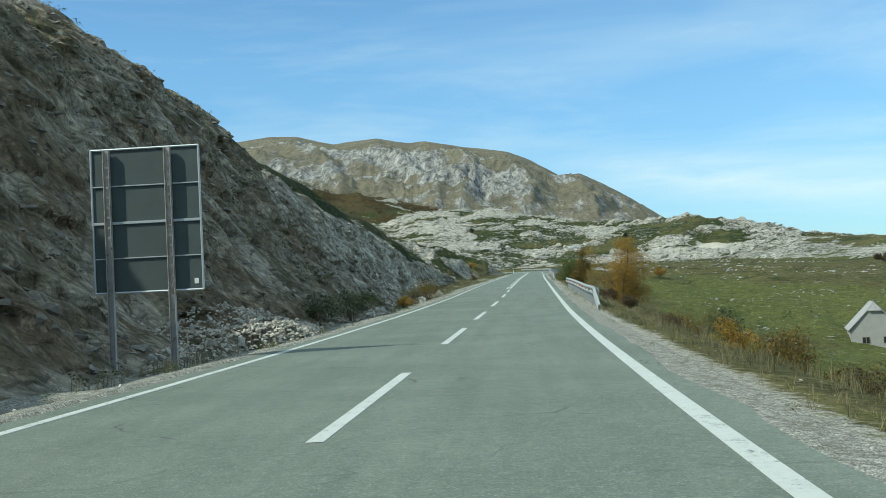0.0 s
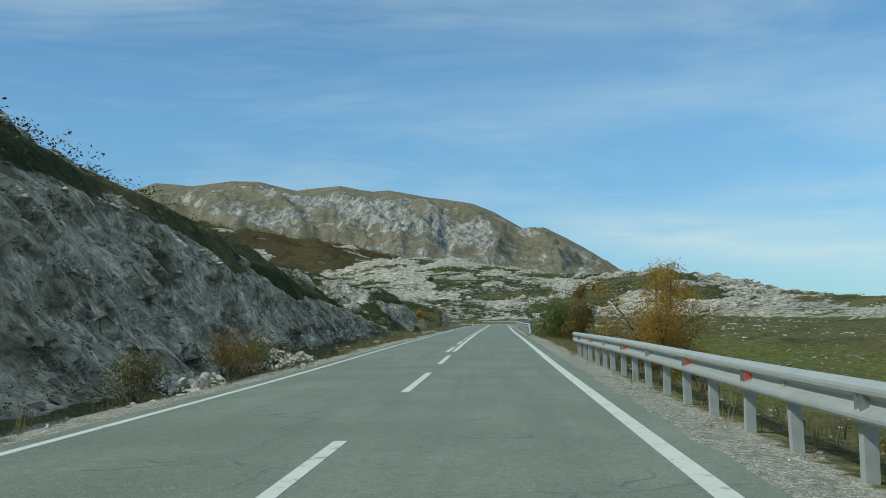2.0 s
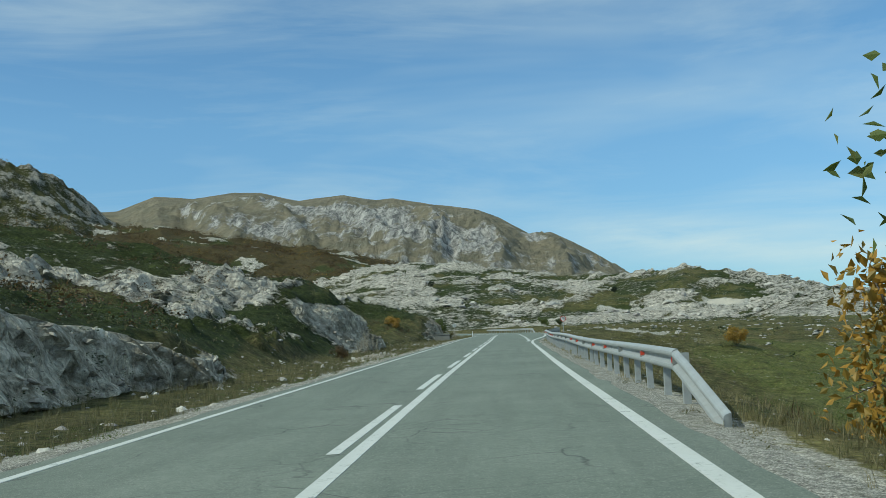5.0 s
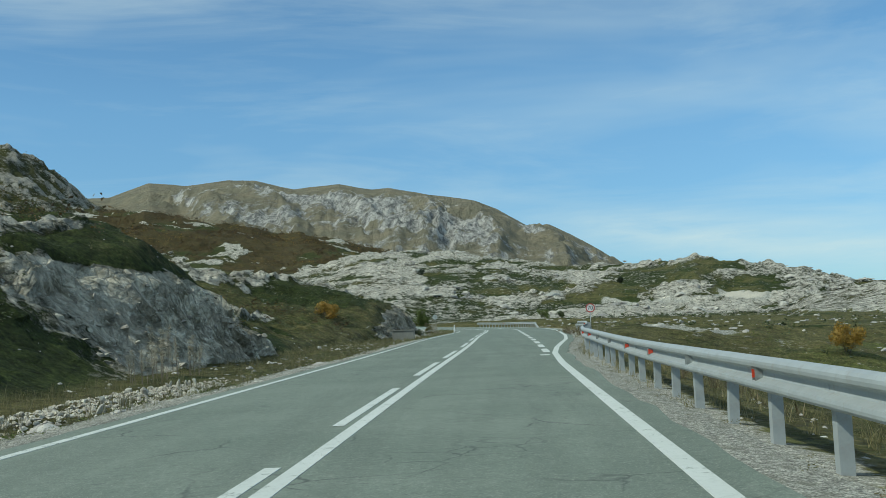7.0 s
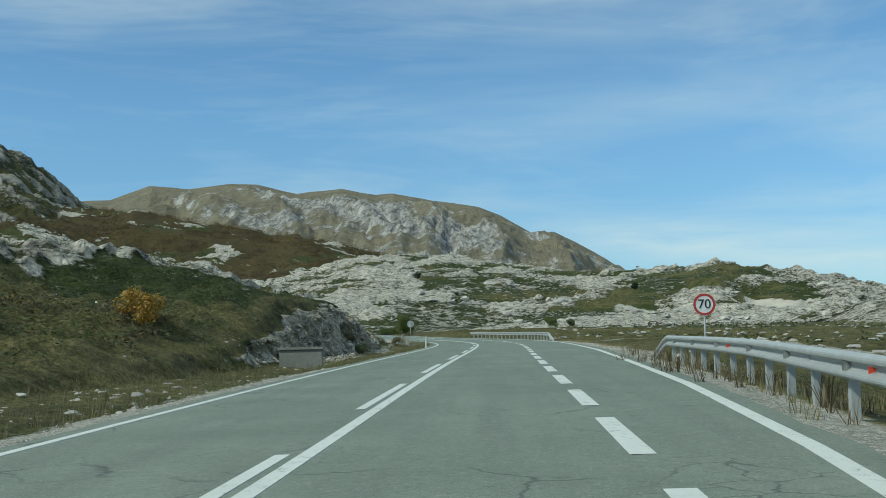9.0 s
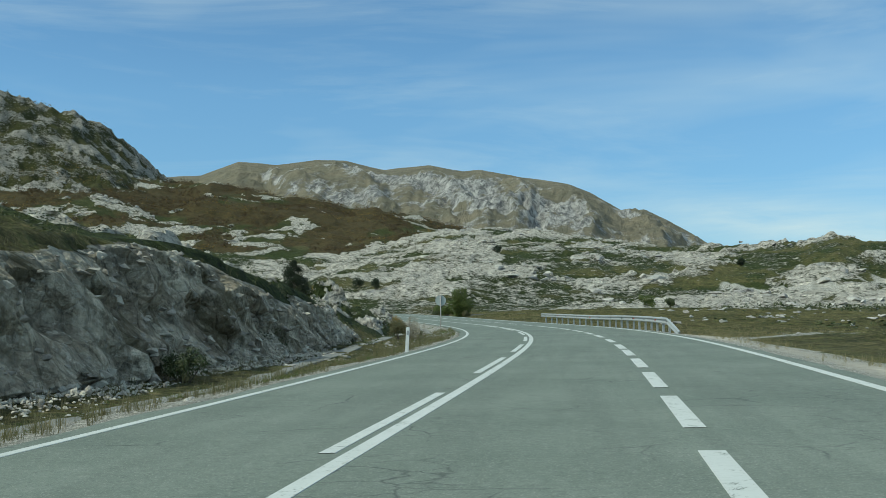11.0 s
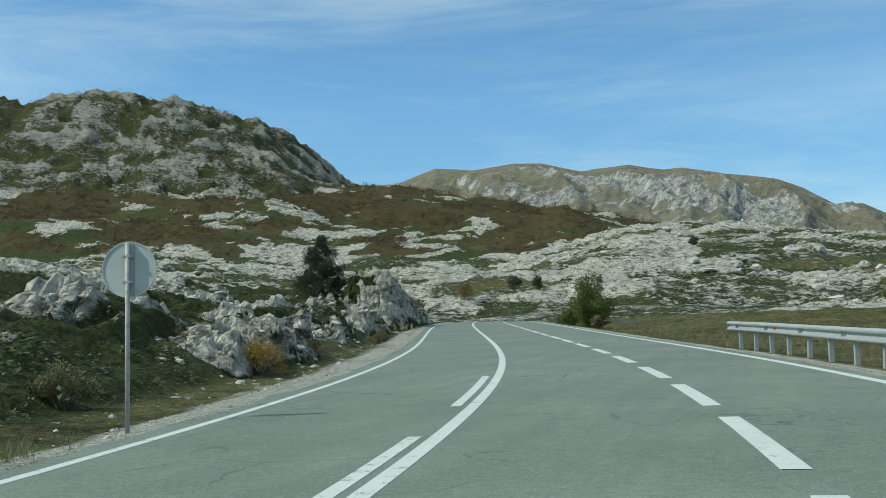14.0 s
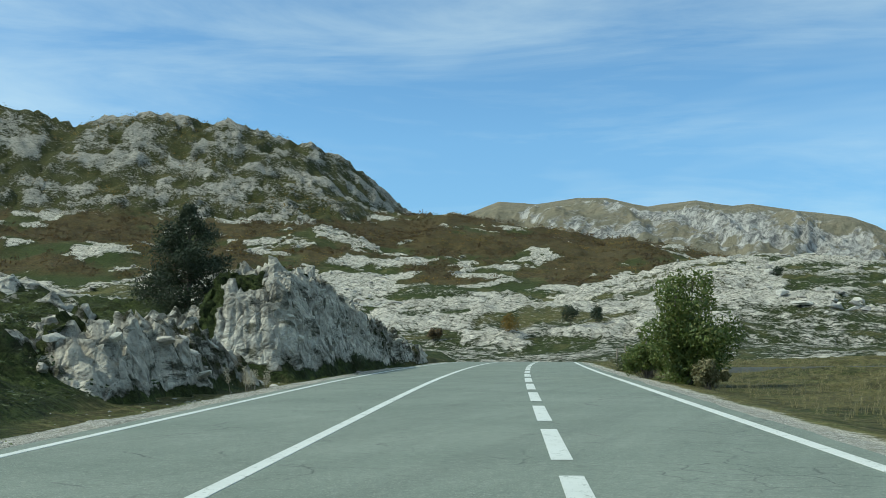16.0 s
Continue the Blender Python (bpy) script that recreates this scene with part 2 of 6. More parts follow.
    h = add(h, k.math("MULTIPLY", broken, k.math("MULTIPLY", mask, k.ramp(cut, 0.0, 1.0, 0.35, 0.55))), k.math("MULTIPLY", k.math("MULTIPLY", drill, cut), 0.2), k.math("MULTIPLY", k.math("MULTIPLY", add(gully, k.math("MULTIPLY", flute, 0.5)), tan), 38.0))
    h = k.math("MULTIPLY", k.math("MULTIPLY", h, k.ramp(gravel, 0.0, 0.9, 1.0, 0.05)), k.ramp(cut, 0.0, 1.0, 1.0, 0.55))
    bump(k, bsdf, add(h, k.math("MULTIPLY", k.ramp(pebble.outputs["Distance"], 0.0, 0.6, 0.035, 0.0), gmask)), 0.9, 0.75)


def asphalt_build(k, bsdf, vec):
    n1, n2, n4 = k.noise(vec, 0.35, 5, 0.6), k.noise(vec, 55.0, 3, 0.7), k.noise(vec, 11.0, 7, 0.82)
    n3 = k.noise(k.scaled(vec, 2.2, 0.12, 1), 1.0, 4)
    c = k.mix(k.ramp(n1, 0.35, 0.65), (0.128, 0.158, 0.122), (0.178, 0.208, 0.165))
    c = k.mix(k.ramp(n3, 0.42, 0.66, 0.0, 0.5), c, (0.108, 0.130, 0.102))
    c = k.mix(k.ramp(n2, 0.56, 0.70, 0.0, 0.8), c, (0.36, 0.36, 0.31))
    c = k.mix(k.ramp(n2, 0.32, 0.44, 0.7, 0.0), c, (0.070, 0.080, 0.070))
    c = k.mix(k.ramp(n4, 0.54, 0.68, 0.0, 0.6), c, (0.28, 0.295, 0.25))
    c = k.mix(k.ramp(n4, 0.32, 0.46, 0.65, 0.0), c, (0.068, 0.082, 0.064))
    warp = k.n("Mix", {0: 0.35, 4: vec, 5: k.n("TexNoise", {"Vector": vec, "Scale": 1.5, "Detail": 5.0}).outputs["Color"]}, data_type="VECTOR").outputs[1]
    gate = k.ramp(k.noise(vec, 0.55, 3), 0.50, 0.64)
    for scale, wide in ((0.8, 0.014), (2.1, 0.022)):
        edge = k.n("TexVoronoi", {"Vector": warp, "Scale": scale}, feature="DISTANCE_TO_EDGE").outputs["Distance"]
        c = k.mix(k.math("MULTIPLY", k.ramp(edge, 0.0, wide, 0.85, 0.0), gate), c, (0.045, 0.05, 0.045))
        gate = k.ramp(k.noise(k.scaled(vec, 1, 0.5, 1), 0.4, 3), 0.56, 0.66)
    put(k, bsdf, Base_Color=c, Roughness=0.88)
    bump(k, bsdf, n2, 0.35, 0.006)


def paint_build(k, bsdf, vec):
    wear = k.math("ADD", k.math("MULTIPLY", k.noise(vec, 4.0, 8, 0.78), 0.65), k.math("MULTIPLY", k.noise(vec, 38.0, 4, 0.7), 0.35))
    c = k.mix(k.ramp(k.noise(vec, 0.8, 3), 0.4, 0.7, 0.0, 0.3), (0.57, 0.59, 0.545), (0.44, 0.46, 0.415))
    c = k.mix(k.ramp(k.noise(vec, 14.0, 5, 0.7), 0.5, 0.7, 0.0, 0.4), c, (0.38, 0.40, 0.355))
    c = k.mix(k.ramp(wear, 0.555, 0.60), c, (0.17, 0.195, 0.16))
    put(k, bsdf, Base_Color=c, Roughness=0.7)


GROUND = material("karst_ground", ground_build)
ASPHALT = material("asphalt", asphalt_build)
PAINT = material("road_paint", paint_build)
STEEL = simple("galvanised_steel", (0.36, 0.385, 0.38), 0.55, 0.12, 0.14, 3.0, 0.05, dirt=(0.33, 0.33, 0.31))
RUST = simple("rusty_post", (0.40, 0.38, 0.35), 0.7, 0.2, 0.2, 4.0, 0.1, dirt=(0.20, 0.10, 0.05))
BACKPLATE = simple("weathered_sign_back", (0.075, 0.095, 0.092), 0.6, 0.2, 0.12, 2.0, 0.03)
FRAME = simple("light_alloy", (0.55, 0.58, 0.58), 0.45, 0.5, 0.1, 5.0, 0.03)
DISC = simple("grey_disc", (0.50, 0.535, 0.49), 0.5, 0.1, 0.1, 3.0, 0.02)
WHITE = simple("white_plastic", (0.74, 0.75, 0.72), 0.5, 0.0, 0.1, 6.0, 0.02)
BLACK = simple("black_film", (0.02, 0.02, 0.022), 0.5, 0.0, 0.1, 6.0, 0.0)
RED = simple("red_film", (0.42, 0.05, 0.04), 0.5, 0.0, 0.12, 6.0, 0.0)
REFLECT = simple("red_reflector", (0.62, 0.07, 0.035), 0.35, 0.0, 0.1, 20.0, 0.0)
STONE = simple("limestone", (0.40, 0.38, 0.335), 0.92, 0.0, 0.5, 2.6, 1.0, by_island=True)
STONE_PIECE = simple("limestone_piece", (0.44, 0.415, 0.35), 0.92, 0.0, 0.4, 3.2, 1.0, by_object=True)
# darker copy of the cut rock, for the first stretch
CUT_STONE = simple("dark_cut_rock", (0.20, 0.18, 0.145), 0.93, 0.0, 0.5, 2.4, 1.0, by_island=True)
CUT_PALE = simple("grey_cut_rock", (0.34, 0.315, 0.26), 0.93, 0.0, 0.5, 2.4, 1.0, by_island=True)
CONCRETE = simple("weathered_concrete", (0.21, 0.21, 0.185), 0.88, 0.0, 0.3, 1.3, 0.25, dirt=(0.17, 0.17, 0.15))
BARK = simple("bark", (0.10, 0.085, 0.065), 0.9, 0.0, 0.35, 7.0, 0.8)
WOOD = simple("grey_wood", (0.20, 0.165, 0.125), 0.85, 0.0, 0.3, 5.0, 0.4)
PLASTER = simple("grey_plaster", (0.36, 0.35, 0.315), 0.85, 0.0, 0.12, 0.8, 0.15)
SHINGLE = simple("weathered_shingles", (0.31, 0.30, 0.29), 0.85, 0.0, 0.25, 1.2, 0.4, by_object=True)
DARKGLASS = simple("dark_window", (0.025, 0.028, 0.03), 0.15, 0.0, 0.1, 2.0, 0.0)
LEAF_ORANGE = leafy("autumn_leaves", (0.12, 0.115, 0.025), (0.38, 0.225, 0.032), (0.46, 0.24, 0.03))
LEAF_GREEN = leafy("green_leaves", (0.055, 0.088, 0.018), (0.115, 0.155, 0.032), (0.20, 0.20, 0.055), 0.35)
LEAF_MIXED = leafy("turning_leaves", (0.065, 0.080, 0.020), (0.20, 0.135, 0.028), (0.34, 0.18, 0.03), 0.35)
LEAF_RUST = leafy("russet_twigs", (0.044, 0.036, 0.018), (0.090, 0.060, 0.022), (0.185, 0.108, 0.030))
NEEDLE = leafy("pine_needles", (0.016, 0.027, 0.011), (0.030, 0.046, 0.018), (0.052, 0.068, 0.026), 0.15)
HEATH = leafy("juniper", (0.028, 0.040, 0.012), (0.060, 0.080, 0.022), (0.10, 0.115, 0.036), 0.1)
CRAGBUSH = leafy("dark_scrub", (0.014, 0.019, 0.010), (0.026, 0.032, 0.014), (0.045, 0.045, 0.02), 0.05)
RUBBLE = simple("broken_limestone", (0.50, 0.455, 0.37), 0.92, 0.0, 0.35, 4.0, 0.9, by_island=True)
SEED = leafy("pale_seed_heads", (0.30, 0.27, 0.19), (0.42, 0.38, 0.28), (0.52, 0.48, 0.38), 0.3)
STALK = leafy("brown_stalks", (0.070, 0.062, 0.028), (0.130, 0.098, 0.046), (0.24, 0.185, 0.10), 0.2)
STRAW = leafy("dry_grass", (0.080, 0.092, 0.030), (0.165, 0.150, 0.065), (0.30, 0.25, 0.13), 0.3)
MEADOW_GRASS = leafy("meadow_grass", (0.125, 0.130, 0.046), (0.26, 0.22, 0.095), (0.42, 0.35, 0.19), 0.35)
YELLOW = leafy("yellow_leaves", (0.16, 0.13, 0.025), (0.36, 0.22, 0.03), (0.42, 0.21, 0.03))

# ---------- the road's line ----------
S_LINE = np.arange(-20.0, 440.1, 1.0)
BEND_S = np.arange(-20.0, 441.0, 20.0)
BEND = np.array([-0.009, -0.022, -0.034, -0.021, 0.023, -0.008, -0.003, 0.009, -0.044, 0.02, -0.054, 0.086, -0.027, -0.019, 0.077,
                 0.281, 0.565, 0.478, 0.186, -0.02, -0.079, -0.086, -0.086, -0.086]) * 0.01
RISE_S = np.arange(-20.0, 461.0, 40.0)
RISE = np.array([0.01, -0.009, 0.417, 1.126, 1.796, 2.491, 3.227, 3.783, 4.332, 5.029, 5.975, 6.707, 7.1])
LEAN_S, LEAN = np.arange(-20.0, 461.0, 80.0), np.array([-0.003, 0.001, 0.014, 0.0105, 0.010, -0.0006, -0.0008])


def line():
    kap = np.interp(S_LINE, BEND_S, BEND)
    th = np.concatenate([[0], np.cumsum((kap[1:] + kap[:-1]) / 2)])
    th += 0.001 - th[20]
    x = np.concatenate([[0], np.cumsum(-(np.sin(th[1:]) + np.sin(th[:-1])) / 2)])
    y = np.concatenate([[0], np.cumsum((np.cos(th[1:]) + np.cos(th[:-1])) / 2)])
    x, y = x - x[20], y - y[20]
    t = (S_LINE - RISE_S[0]) / 40
    i = np.clip(t.astype(int), 1, len(RISE_S) - 3)
    u = t - i
    a, b, c, d = RISE[i - 1], RISE[i], RISE[i + 1], RISE[i + 2]
    z = b + 0.5 * u * (c - a + u * (2 * a - 5 * b + 4 * c - d + u * (3 * (b - c) + d - a)))
    # straight on at both ends, falling away behind the crest
    s2 = np.concatenate([[-3000.0], S_LINE, [455.0, 475.0, 520.0, 6000.0]])
    e0, e1 = (x[0], y[0]), (x[-1], y[-1])
    add = lambda p, h, d: (p[0] - math.sin(h) * d, p[1] + math.cos(h) * d)
    ends = [add(e0, th[0], -2980.0)], [add(e1, th[-1], d) for d in (15.0, 35.0, 80.0, 5560.0)]
    x2 = np.concatenate([[ends[0][0][0]], x, [p[0] for p in ends[1]]])
    y2 = np.concatenate([[ends[0][0][1]], y, [p[1] for p in ends[1]]])
    z2 = np.concatenate([[z[0]], z, [z[-1] - 0.1, z[-1] - 0.9, z[-1] - 2.5, z[-1] - 2.5]])
    th2 = np.concatenate([[th[0]], th, [th[-1]] * 4])
    return s2, x2, y2, z2, th2


LS, LX, LY, LZ, LT = line()
LEFT_S, LEFT = [-20, 40, 100, 160, 220, 280, 340, 400], [-3.24, -3.12, -3.23, -3.32, -3.18, -3.06, -2.97, -2.98]
RIGHT_S, RIGHT = [-20, 40, 100, 180, 187, 193, 199, 205, 215, 232, 245, 280, 340, 400], [3.12, 3.0, 3.03, 3.05, 3.15, 3.45, 3.9, 4.4, 4.95, 5.5, 5.86, 6.05, 5.89, 5.84]


def at(s, off, up=0.0):
    """World places from the way along the road, the metres to the right of its centre line, and the height over it."""
    s, off = np.asarray(s, float), np.asarray(off, float)
    th = np.interp(s, LS, LT)
    lean = np.interp(s, LEAN_S, LEAN) * np.clip(off, -6, 9)
    return np.stack([np.interp(s, LS, LX) + off * np.cos(th), np.interp(s, LS, LY) + off * np.sin(th), np.interp(s, LS, LZ) + lean + up], -1)


def along(x, y):
    """The way along and off the road of places in the world."""
    s = np.interp(y, LY, LS)
    for _ in range(4):
        th = np.interp(s, LS, LT)
        dx, dy = x - np.interp(s, LS, LX), y - np.interp(s, LS, LY)
        s = s + 0.8 * (-np.sin(th) * dx + np.cos(th) * dy)
    th = np.interp(s, LS, LT)
    return s, np.cos(th) * (x - np.interp(s, LS, LX)) + np.sin(th) * (y - np.interp(s, LS, LY))


# ---------- noise ----------
def value_noise(x, y, seed=0):
    xi, yi = np.floor(x), np.floor(y)
    fx, fy = x - xi, y - yi
    fx, fy = fx * fx * (3 - 2 * fx), fy * fy * (3 - 2 * fy)

    def h(a, b):
        v = np.sin(a * 127.1 + b * 311.7 + seed * 74.7) * 43758.5453
        return v - np.floor(v)
    return (h(xi, yi) * (1 - fx) + h(xi + 1, yi) * fx) * (1 - fy) + (h(xi, yi + 1) * (1 - fx) + h(xi + 1, yi + 1) * fx) * fy


def fbm(x, y, octaves=4, seed=0, ridge=False):
    total, amp, norm = 0.0, 1.0, 0.0
    for o in range(octaves):
        v = value_noise(x * 2 ** o + o * 17.3, y * 2 ** o - o * 9.1, seed + o)
        total, norm, amp = total + amp * (1 - np.abs(2 * v - 1) if ridge else v), norm + amp, amp * 0.5
    return total / norm


def blocks(x, y, seed=0):
    """Cracked limestone: tilted blocks of uneven height, and how far in from their joints."""
    xi, yi = np.floor(x), np.floor(y)
    d1, d2, top = np.full(x.shape, 9.0), np.full(x.shape, 9.0), np.zeros(x.shape)
    for i in (-1, 0, 1):
        for j in (-1, 0, 1):
            a, b = xi + i, yi + j
            h = np.sin(a * 127.1 + b * 311.7 + seed * 74.7) * 43758.5453
            h1 = h - np.floor(h)
            h2, h3, h4 = [(h1 * q) - np.floor(h1 * q) for q in (97.3, 1131.7, 31337.1)]
            dx, dy = x - a - 0.1 - 0.8 * h1, y - b - 0.1 - 0.8 * h2
            d = np.hypot(dx, dy)
            near = d < d1
            d2 = np.where(near, d1, np.minimum(d2, d))
            top = np.where(near, h3 + (h4 - 0.5) * dx * 1.2 + (h2 - 0.5) * dy * 1.2, top)
            d1 = np.where(near, d, d1)
    return top, np.clip((d2 - d1) * 3.0, 0, 1)


def smooth(t):
    t = np.clip(t, 0, 1)
    return t * t * (3 - 2 * t)


# ---------- the lie of the land ----------
CUT_S = [-40, 30, 45, 55, 65, 76, 90, 103, 119, 130, 140, 148, 156, 164, 174, 182, 195, 200, 205, 226, 240, 251, 272, 284, 297, 315, 335, 345, 356, 368, 392, 402, 412, 424, 434, 445]
CUT_H = [13.2, 13.2, 11.9, 10.3, 8.3, 6.5, 5.3, 4.9, 4.4, 3.4, 2.2, 1.9, 2.5, 1.5, 1.3, 3.8, 5.2, 4.0, 0.4, 0.4, 1.0, 3.2, 3.3, 2.5, 0.4, 0.4, 0.3, 0.3, 0.3, 0.3, 0.5, 0.9, 1.2, 1.2, 0.9, 0.5]
FOOT_S, FOOT = [-40, 40, 60, 86, 104, 130, 165, 178, 202, 225, 262, 285, 300, 330, 350, 380, 400, 430], [2.5, 2.3, 2.8, 3.6, 5.4, 5.6, 4.8, 5.6, 6.2, 5.0, 4.0, 5.0, 4.5, 3.0, 2.6, 2.8, 2.6, 2.6]
BACK_S, BACK = [-40, 50, 80, 120, 200, 260, 320, 450], [0.42, 0.42, 0.38, 0.32, 0.24, 0.17, 0.15, 0.12]
DROP_S, DROP = [-60, 100, 180, 215, 245, 290, 340, 450, 700], [17.2, 17.2, 16.5, 10, 5.0, 2.2, 0.7, 0.3, 0.3]


def cross(s, off):
    """Height of the ground over the road's level, with the shares of cut rock, gravel and so on."""
    le, re = np.interp(s, LEFT_S, LEFT) - 0.42, np.interp(s, RIGHT_S, RIGHT) + 0.5
    dl, dr = np.maximum(le - off, 0), np.maximum(off - re, 0)
    wob = fbm(s * 0.13, off * 0.05 + 3.0, 3, 5) - 0.5
    foot = np.interp(s, FOOT_S, FOOT) + 1.6 * wob
    high = np.interp(s, CUT_S, CUT_H) * (0.82 + 0.36 * fbm(s * 0.09, s * 0 + 2.0, 3, 9))
    gentle = np.interp(s, [146, 154, 179, 193], [0.0, 1.0, 1.0, 0.0])            # a natural rocky slope between two cuts
    run = 0.45 + (np.interp(s, [60, 95], [0.85, 0.46]) + 1.3 * gentle) * high
    t = (dl - foot) / run
    face = smooth(t * 0.97) * 0.6 + np.clip(t, 0, 1) * 0.4
    back = np.maximum(dl - foot - run, 0)
    g = np.interp(s, BACK_S, BACK)
    up = g * np.minimum(back, 45) + 0.09 * np.maximum(back - 45, 0)
    zl = np.interp(dl, [0, 0.5, 1.3, 2.0, 3.0], [-0.035, -0.08, -0.2, -0.30, -0.22]) + high * face + up
    lay = smooth((s - 236) / 8) * smooth((296 - s) / 10)                        # gravel lay-by
    start = 1.9 + 4.0 * lay + 3.0 * smooth((s - 300) / 40)
    depth = np.interp(s, DROP_S, DROP)
    zr = np.interp(dr, [0, 0.5, 1.2, 2.4], [-0.012, -0.06, -0.13, -0.28]) * (1 - 0.5 * lay) - depth * (1 - np.exp(-np.maximum(dr - start, 0) / 27.0)) - 0.02 * np.minimum(dr, 30) * smooth((330 - s) / 60) + 0.035 * np.clip(dr - 6, 0, 25) * smooth((s - 340) / 40)
    z = np.where(off < 0, zl, zr)
    z = z - 0.16 * ((dl <= 0) & (re - off > 0.6))
    # relief
    x, y = s, off
    rough = smooth((back + 0.5) / 3) * (off < 0) + 0.35 * smooth((dr - 3) / 6)
    z = z + rough * ((fbm(x * 0.11, y * 0.11, 4, 21) - 0.5) * 2.4 + (fbm(x * 0.45, y * 0.6, 4, 31, True) - 0.5) * (1.0 + 0.9 * smooth((x - 300) / 30)))
    crop = smooth((fbm(x * 0.10 + 0.4 * fbm(x * 0.3, y * 0.3, 2, 61), y * 0.17, 4, 301) + 0.15 * gentle - 0.50 - 0.09 * smooth((s - 300) / 15) * smooth((24 + off) / 6)) / 0.07) * smooth((np.maximum(back, gentle * (dl - foot)) - 0.6) / 1.5) * (off < 0)
    b1, e1 = blocks(x * 0.55 + 0.5 * fbm(x * 0.5, y * 0.5, 2, 66), y * 0.75, 65)
    b2, e2 = blocks(x * 1.25 + y * 0.2, y * 1.7, 67)
    z = z + crop * (0.15 + 0.50 * b1 + 0.22 * b2 - 0.42 * (1 - e1) ** 2 - 0.20 * (1 - e2) ** 2)
    near = smooth(np.minimum(dl, 3) / 1.0) + smooth(dr / 1.0)
    z = z + near * (fbm(x * 0.9, y * 0.9, 3, 41) - 0.5) * 0.07
    top = np.interp(s, [52, 70], [1.12, 0.85]) + 0.7 * wob * smooth((s - 50) / 20)
    cutm = smooth((t + 0.12) / 0.16) * smooth((top - t) / 0.2) * smooth((high - 0.5) / 0.8) * (off < 0)
    cutm = cutm * (1 - gentle)
    z = z + cutm * ((fbm(x * 0.45 + y * 0.3, y * 0.7, 2, 51, True) - 0.5) * 0.5)
    gravel = np.maximum(smooth((2.6 - dl) / 1.7) * (off < 0), smooth((1.6 + 0.9 * lay - dr) / 1.4) * (off > 0)) * smooth((dl + dr) / 0.01 + 1)
    gravel = gravel + 0.45 * lay * smooth((2.2 - dr) / 1.2) * (dr > 0.3)
    gravel = gravel + 0.75 * (off > 0) * smooth((s - 232) / 12) * smooth((320 - s) / 30) * smooth((24 - dr) / 10) * smooth((dr - 0.3) / 1.0) * smooth((fbm(s * 0.10, off * 0.16, 4, 61) - 0.47) / 0.12)
    return z, cutm, gravel, dl, dr, back, lay, crop


# crests of the hills: bearing from the road's middle (degrees, right positive), distance, height
MID = (0.0, 180.0)
MOUNTAIN = [(-70, 3800, 260), (-40, 3800, 420), (-25, 3850, 480), (-18.9, 3872, 512), (-17.1, 3872, 562), (-15.2, 3872, 552), (-13.1, 3872, 573), (-11.8, 3872, 570), (-9.8, 3872, 539),
            (-7.5, 3872, 555), (-5.8, 3872, 532), (-4.9, 3872, 537), (-2.8, 3872, 504), (-0.5, 3872, 481), (0.65, 3872, 448), (2.2, 3872, 382), (3.25, 3872, 387), (4.4, 3872, 346),
            (5.5, 3872, 300), (6.8, 3872, 245), (9, 3800, 130), (12, 3700, 0), (80, 3600, -60)]
KARST = [(-80, 700, 40), (-35, 640, 40), (-22, 640, 40), (-15, 700, 42), (-11, 760, 46), (-9, 800, 56), (-7.6, 850, 66), (-6.4, 860, 70), (-4.3, 858, 71), (-1.6, 850, 70), (0.15, 798, 61), (1.95, 744, 52.5), (4.4, 672, 45),
         (6.2, 634, 43.5), (8.3, 590, 40.8), (9.8, 558, 38.8), (11.4, 523, 37.8), (13, 518, 33.6), (14.7, 513, 31.2), (16.7, 507, 27), (18.3, 502, 22.5), (19.1, 500, 19.8), (22, 490, 18), (40, 480, 12)]
SCRUB = [(-90, 1000, 110), (-40, 1000, 128), (-30, 1000, 132), (-25, 1046, 138), (-22.5, 1094, 144), (-19.2, 1153, 142), (-17.6, 1100, 136), (-15.3, 1080, 126), (-12.7, 1062, 116), (-11, 1080, 113), (-9.7, 1050, 109), (-7.6, 1030, 99.5),
         (-6.5, 1020, 93), (-5.0, 1000, 84), (-3.5, 980, 72), (-2, 960, 45), (0, 960, 10), (3, 900, -60), (20, 900, -60)]
CRAG = [(-100, 1000, 190), (-50, 1080, 222), (-37, 1108, 223), (-35.7, 1113, 218), (-34.1, 1119, 211), (-32.5, 1126, 219), (-30.8, 1132, 225), (-29.4, 1137, 225), (-27.7, 1143, 222), (-26.7, 1155, 220), (-25.3, 1160, 214), (-23.9, 1165, 209),
        (-22.8, 1180, 201), (-21.6, 1220, 190), (-20.7, 1250, 176), (-19.9, 1286, 165), (-18.9, 1300, 158), (-17, 1300, 130), (-14, 1280, 90), (-8, 1250, 0), (-5, 1250, -90), (90, 1250, -90)]
MEADOW = [(8, 420, 6), (14, 380, 11), (18, 330, 14.5), (22, 305, 14.5), (26, 295, 14), (30, 290, 14), (45, 290, 16), (70, 280, 18), (110, 280, 18)]


# bare cliffs and scree on the mountain: bearing, breadth, share of the way up, depth, strength; and its spurs: bearing and way up at both ends, height, breadth
CLIFFS = [(-10.8, 1.0, 0.76, 0.16, 0.9), (-8.6, 1.0, 0.66, 0.10, 0.7), (-6.0, 2.0, 0.60, 0.11, 1.0), (-4.5, 0.8, 0.40, 0.10, 1.0), (-2.2, 1.5, 0.45, 0.18, 0.85), (-11.2, 2.8, 0.40, 0.05, 0.8), (-15.3, 0.5, 0.62, 0.1, 0.7),
          (2.4, 0.9, 0.75, 0.15, 0.6), (5.4, 1.2, 0.55, 0.16, 0.6), (-0.2, 0.6, 0.45, 0.2, 0.5)]
